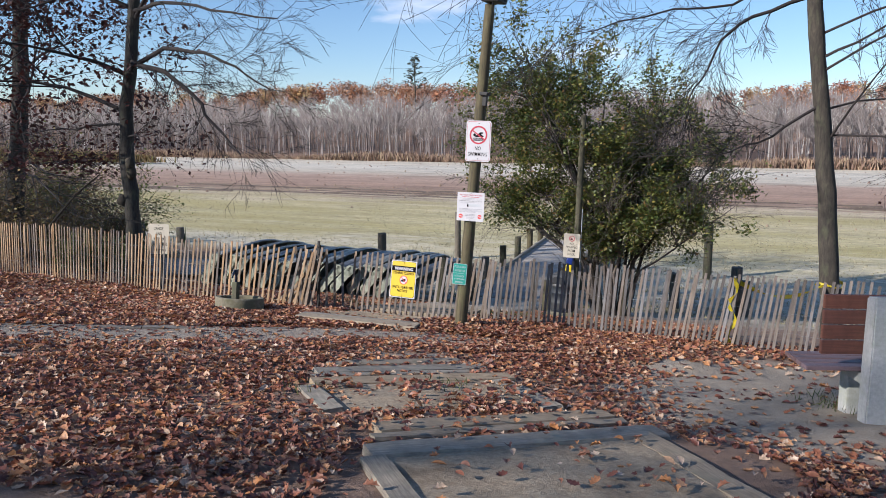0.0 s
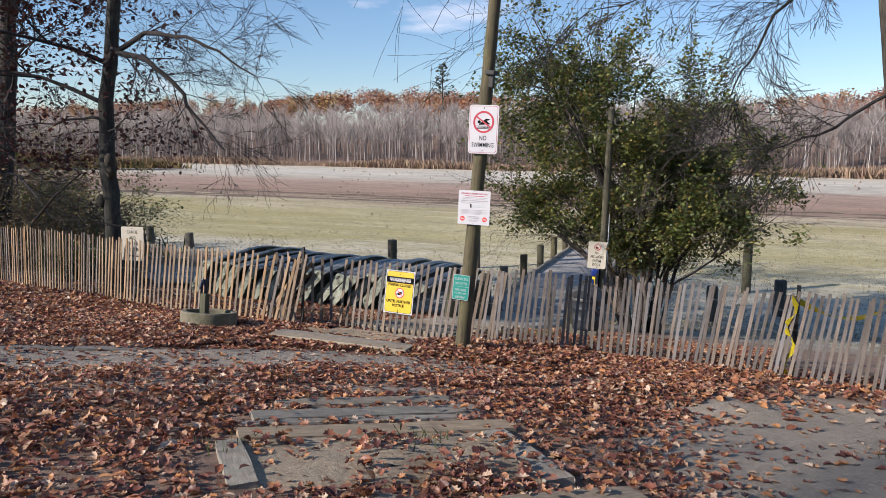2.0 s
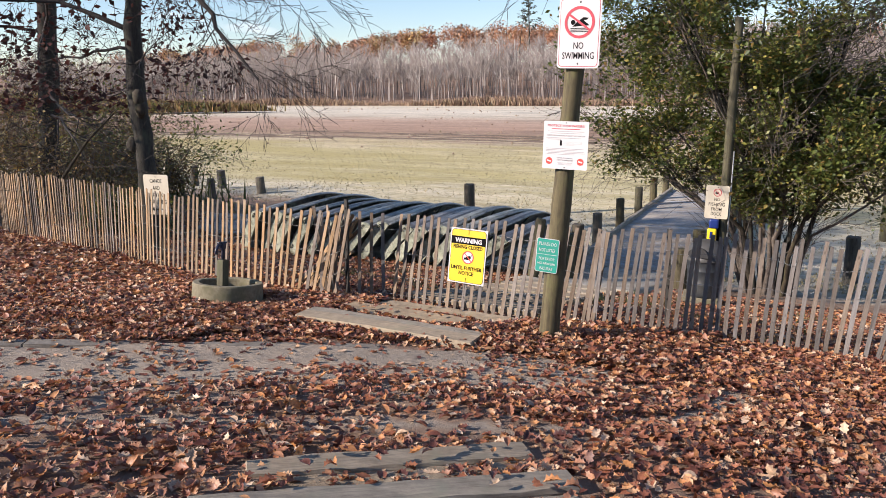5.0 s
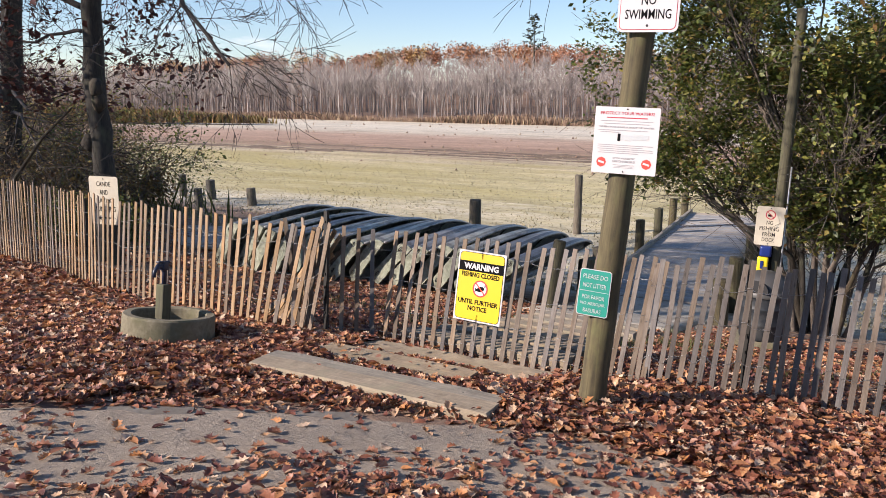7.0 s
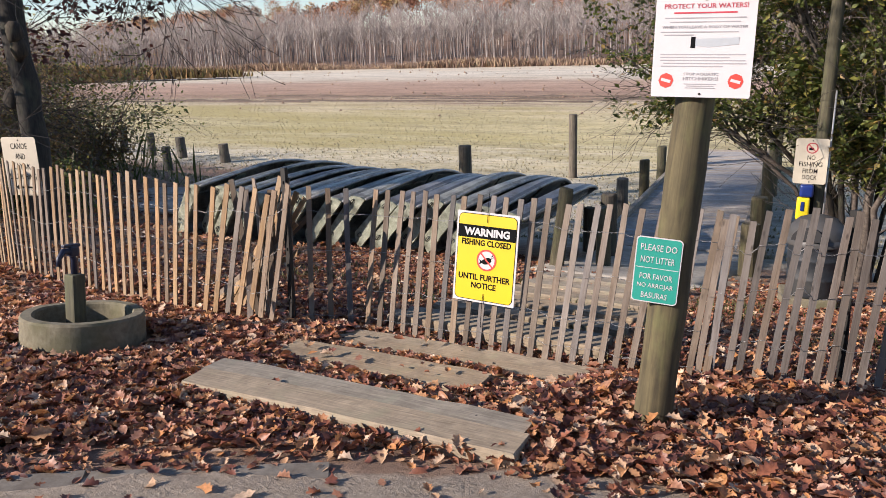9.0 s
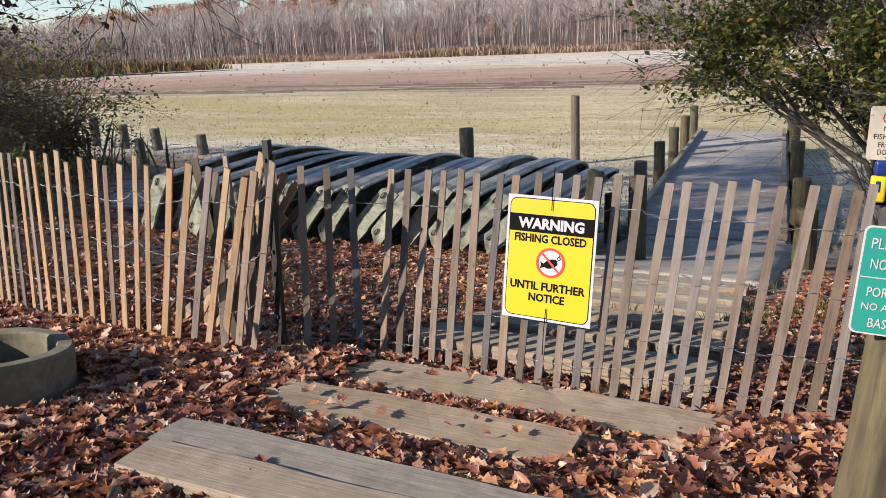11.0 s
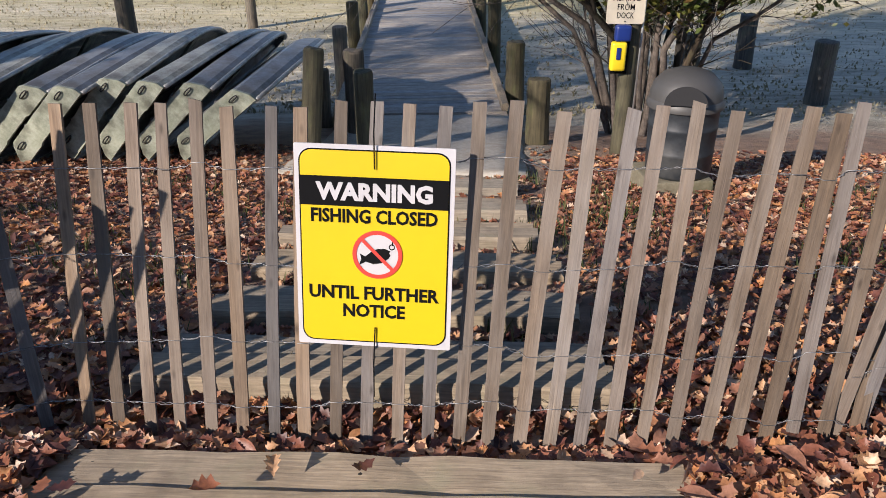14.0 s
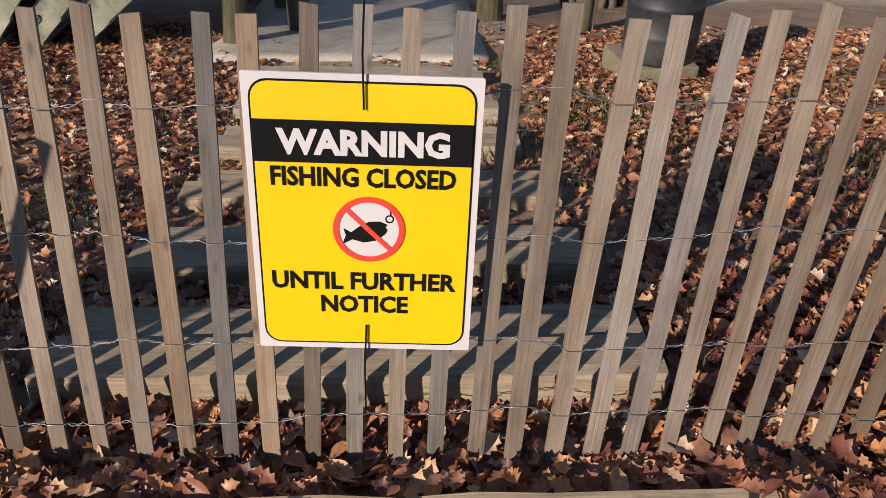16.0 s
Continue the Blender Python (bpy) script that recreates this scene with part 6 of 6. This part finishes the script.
# ---------------------------------------------------------------- caution tape
def ribbon(pts, w, twist=0.0):
    bm = bmesh.new()
    prev = None
    for i, p in enumerate(pts):
        a = twist * i
        d = Vector((math.sin(a) * w / 2, 0.01 * math.sin(i), math.cos(a) * w / 2))
        cur = (bm.verts.new(Vector(p) - d), bm.verts.new(Vector(p) + d))
        if prev:
            bm.faces.new((prev[0], cur[0], cur[1], prev[1]))
        prev = cur
    bmesh.ops.solidify(bm, geom=bm.faces[:], thickness=0.002)
    return bm


tp = thing("caution_tape", "sagging yellow caution tape tied from the fence to the tree", "tape")
A, B = Vector((1.2, 12.5, 0.72)), Vector((2.5, 14.85, 0.32))
mid = [A.lerp(B, k / 14) - Vector((0, 0, 0.22 * math.sin(math.pi * k / 14))) for k in range(15)]
part("strand", ribbon(mid, 0.065, 0.35), TAPE, tp)
part("tail", ribbon([(1.2 + 0.05 * math.sin(k), 12.46 + 0.01 * k, 0.72 - 0.075 * k) for k in range(14)], 0.06, 1.35), TAPE, tp)
s = [(2.6 + 0.205 * math.cos(a), 15.0 + 0.205 * math.sin(a), 0.32 + 0.03 * math.sin(a * 2)) for a in [2 * math.pi * k / 16 for k in range(17)]]
part("loop", ribbon(s, 0.05, 0.1), TAPE, tp)


# ---------------------------------------------------------------- odds and ends behind the fences
st = thing("fallen_branch", "bare pale-barked branch leaning out of the brush over the fence", "branch")
s = Soup()
s.tube([Vector((-14.9, 14.75, -0.3)), Vector((-14.0, 14.7, 0.55)), Vector((-13.3, 14.8, 1.25)), Vector((-12.6, 14.9, 1.75))], [0.035, 0.032, 0.026, 0.015], 8, True)
part("limb", s.mesh("limb", BARK), None, st)

# nails in the low step timbers
for x, y in ((-4.7, 11.02), (-3.2, 11.05), (-4.68, 12.24), (-3.9, 12.23), (-3.2, 12.26), (-4.72, 12.06), (-3.6, 12.08), (-3.15, 12.10)):
    bm = bmesh.new()
    lathe(bm, [(0.009, 0), (0.009, 0.004), (0.005, 0.006)], 8)
    nl = part("nail", bm, STEEL, low)
    nl.location = (x - so[0], y - so[1], gz(x, y) + (0.076 if y < 11.5 else 0.022) - so[2])


# ---------------------------------------------------------------- fallen leaves
def litter():
    """Oak leaves: lobed outlines, folded on the midrib and curled, thick on the earth and thin on path and sand."""
    lobes = [(0.0, -0.5), (0.07, -0.36), (0.21, -0.27), (0.15, -0.14), (0.28, -0.02), (0.165, 0.10), (0.25, 0.24), (0.09, 0.34), (0.0, 0.5)]
    right = [(x, y) for x, y in lobes]
    left = [(-x, y) for x, y in lobes[1:-1]]
    spine = [(0, -0.5), (0, -0.17), (0, 0.17), (0, 0.5)]

    smooth_edge = [0.0, 0.09, 0.17, 0.215, 0.235, 0.22, 0.18, 0.10, 0.0]

    def template(fold, curl, skew, plain_edge=False):
        pts = []
        r = [(sx, y) for sx, (x, y) in zip(smooth_edge, lobes)] if plain_edge else right
        for x, y in r + [(-x, y) for x, y in r[1:-1]] + [(0, -0.17), (0, 0.17)]:
            pts.append((x + skew * y * y, y * (1 - 0.25 * abs(curl)), 0.8 * (fold * abs(x) + curl * (y * y)) + 0.12 * x * y))
        return np.array(pts)

    # indices: right 0..8, left 9..15, mid 16, 17
    R, Lf = list(range(0, 9)), [0] + list(range(9, 16)) + [8]
    tris = []
    for side, flip in ((R, False), (Lf, True)):
        for a, b in zip(side, side[1:]):
            y = (lobes[side.index(a)][1] + lobes[side.index(b)][1]) / 2
            m = 16 if y < 0 else 17
            if m not in (a, b):
                tris.append((a, b, m) if not flip else (b, a, m))
        tris.append((side[4], 17, 16) if not flip else (16, 17, side[4]))
    tris = np.array(tris)

    def cover(x, y):
        d = 1.0
        d *= 1 - 0.80 * min(1, path_mask(x, y) * 1.3)
        d *= 1 - 0.93 * sand_mask(x, y)
        for (ax, ay), (bx, by), w, k in STEPS:
            q = along((x, y), [(ax, ay), (bx, by)])[0]
            if q < w:
                d *= k
        if y > 12.66 and -4.85 < x < -3.1:
            d *= 0.03 if min(abs(y - q) for q in (12.86, 13.47, 14.08, 14.75, 15.45, 16.2)) < 0.18 else 0.5
        d *= max(0.0, min(1.0, (19.5 - y) / 3.0)) if x > -13 else max(0.0, min(1.0, (22 - y) / 4))
        d *= 0.55 + 0.9 * max(0.0, 0.5 + noise.noise((x * 0.8, y * 0.8, 9)))
        return d

    STEPS = [((-4.4, 9.55), (-3.0, 10.3), 0.42, 0.22), ((-4.6, 10.90), (-3.12, 10.95), 0.22, 0.008), ((-4.6, 12.14), (-3.2, 12.17), 0.20, 0.006), ((-4.66, 11.6), (-3.6, 11.62), 0.16, 0.015), ((-4.6, 11.85), (-3.2, 11.87), 0.14, 0.5),
             ((-2.3, 7.1), (-1.05, 8.4), 0.15, 0.06), ((-2.03, 6.66), (-0.66, 8.06), 0.14, 0.02), ((-2.4, 7.62), (-1.44, 8.72), 0.13, 0.12), ((-0.72, 7.9), (0.06, 7.0), 0.13, 0.1), ((-1.98, 6.55), (-1.35, 5.9), 0.11, 0.1), ((-1.5, 6.4), (-0.3, 7.5), 0.5, 0.6), ((-1.4, 6.4), (-0.2, 7.4), 0.35, 0.75),
             ((-0.8, 5.45), (0.5, 6.9), 0.17, 0.1), ((-0.64, 5.02), (0.9, 6.62), 0.16, 0.015), ((0.82, 6.5), (1.75, 5.1), 0.15, 0.05), ((0.0, 4.6), (1.2, 5.9), 0.6, 0.05)]
    bins = [[] for _ in range(10)]
    g = random.Random(2)

    def throw(n, x0, x1, y0, y1, smin, smax, lift):
        for _ in range(n):
            x, y = g.uniform(x0, x1), g.uniform(y0, y1)
            c = cover(x, y)
            if g.random() > c:
                continue
            c = min(1.0, c * 1.3)
            if math.hypot(x + 5.97, y - 11.0) < 0.43:
                continue
            s = g.uniform(smin, smax)
            b = g.randrange(10)
            z = gz(x, y) + 0.035 * noise.noise((x * 0.9, y * 0.9, 0)) + 0.004 + lift * g.random() * c * c + 0.09 * max(0, 1 - ((x - 0.3) / 1.0) ** 2 - ((y - 10.2) / 0.55) ** 2)
            for (ax, ay), (bx, by), w, k in STEPS:
                if along((x, y), [(ax, ay), (bx, by)])[0] < w and k < 0.2:
                    z = max(z, gz(x, y) + 0.075)
            bins[b].append((x, y, z, s, g.uniform(0, 6.28), g.gauss(0, 0.16 + 0.36 * c)))

    # leaves blown together on the earth between the timbers
    for _ in range(9):
        u, v = g.random(), g.random()
        cx, cy = -1.85 + 1.2 * u + 0.65 * v, 6.55 + 1.2 * u - 0.65 * v
        for _ in range(g.randrange(14, 48)):
            x, y = g.gauss(cx, 0.15), g.gauss(cy, 0.11)
            bins[g.randrange(10)].append((x, y, gz(x, y) + 0.045 + 0.035 * g.random(), g.uniform(0.05, 0.12), g.uniform(0, 6.28), g.gauss(0, 0.5)))
    for _ in range(11):
        cx, cy = g.uniform(-4.7, -3.1), g.uniform(11.76, 11.98)
        for _ in range(g.randrange(8, 26)):
            x, y = g.gauss(cx, 0.09), min(11.93, max(11.79, g.gauss(cy, 0.05)))
            bins[g.randrange(10)].append((x, y, gz(x, y) + 0.014 + 0.02 * g.random(), g.uniform(0.05, 0.11), g.uniform(0, 6.28), g.gauss(0, 0.55)))
    throw(40000, -7.0, 0.5, 9.3, 13.4, 0.042, 0.112, 0.05)
    throw(12000, -7.6, -4.6, 9.6, 12.4, 0.06, 0.13, 0.06)
    throw(3500, -3.2, -1.2, 10.6, 12.75, 0.05, 0.12, 0.10)
    throw(420, -5.2, -2.6, 12.34, 12.6, 0.05, 0.11, 0.01)
    throw(40000, -7.5, 4.5, 3.6, 9.6, 0.045, 0.115, 0.045)
    throw(13000, -13.0, -6.5, 4.0, 13.8, 0.08, 0.15, 0.05)
    throw(4500, 0.3, 5.0, 9.5, 14.0, 0.08, 0.15, 0.04)
    throw(30000, -8.0, 1.0, 12.6, 18.6, 0.045, 0.11, 0.035)
    throw(5000, -20.0, -7.5, 12.0, 20.0, 0.10, 0.17, 0.05)
    throw(2500, -20.0, -12.5, 4.0, 13.5, 0.10, 0.18, 0.05)
    th = thing("fallen_leaves", "deep drift of dry brown and rust oak leaves on the bank", "leaves", kind="stuff")
    tg = random.Random(6)
    for k, rows in enumerate(bins):
        a = np.array(rows)
        tpl = template(tg.uniform(-0.6, 1.5), tg.uniform(-1.2, 1.4), tg.uniform(-0.3, 0.3), k % 5 == 1)
        tpl[:, 2] += tg.uniform(-1.0, 1.0) * tpl[:, 0] ** 2 + tg.uniform(-0.4, 0.4) * tpl[:, 0] * tpl[:, 1]
        me = scatter("leaf_drift", tpl, tris, a[:, :3], a[:, 3], a[:, 4], a[:, 5], LITTER)
        part("leaf_drift", me, None, th)


litter()


def weeds():
    g = np.random.default_rng(31)
    c = np.array([(-3.2, 12.75), (-4.3, 12.75), (-3.5, 13.2), (-3.05, 13.6), (-3.2, 14.2), (-3.3, 15.0), (-4.6, 14.2), (-5.2, 14.0), (-6.0, 14.3), (-2.0, 14.2), (-1.5, 13.8), (-2.4, 15.6), (-6.8, 14.5), (-0.9, 15.5), (2.3, 8.6), (2.1, 8.9), (-1.0, 7.3), (-1.9, 6.5), (-4.0, 14.7), (-3.8, 13.6)])
    c = np.concatenate([c, np.column_stack([g.uniform(-7.0, -0.6, 34), g.uniform(12.9, 16.8, 34)])])
    p = np.repeat(c, 55, 0) + g.normal(0, 0.14, (len(c) * 55, 2))
    z = np.array([gz(x, y) for x, y in p])
    pts = np.column_stack([p, z])
    n = len(pts)
    th = thing("weeds", "short green and straw weeds among the leaves", "weeds", kind="stuff")
    part("tuft", blades("tuft", pts, g.uniform(0.04, 0.12, n), 0.09, GRASS, 7, 0.45), None, th)
    # reeds by the old launch
    m = 260
    x = g.normal(-18.6, 1.3, m)
    y = g.normal(19.6, 1.2, m)
    pts = np.column_stack([x, y, [gz(a, b) for a, b in zip(x, y)]])
    part("reeds", blades("reeds", pts, g.uniform(0.5, 1.35, m), 0.05, GRASS, 8, 0.3), None, th, "tall green reeds")


weeds()
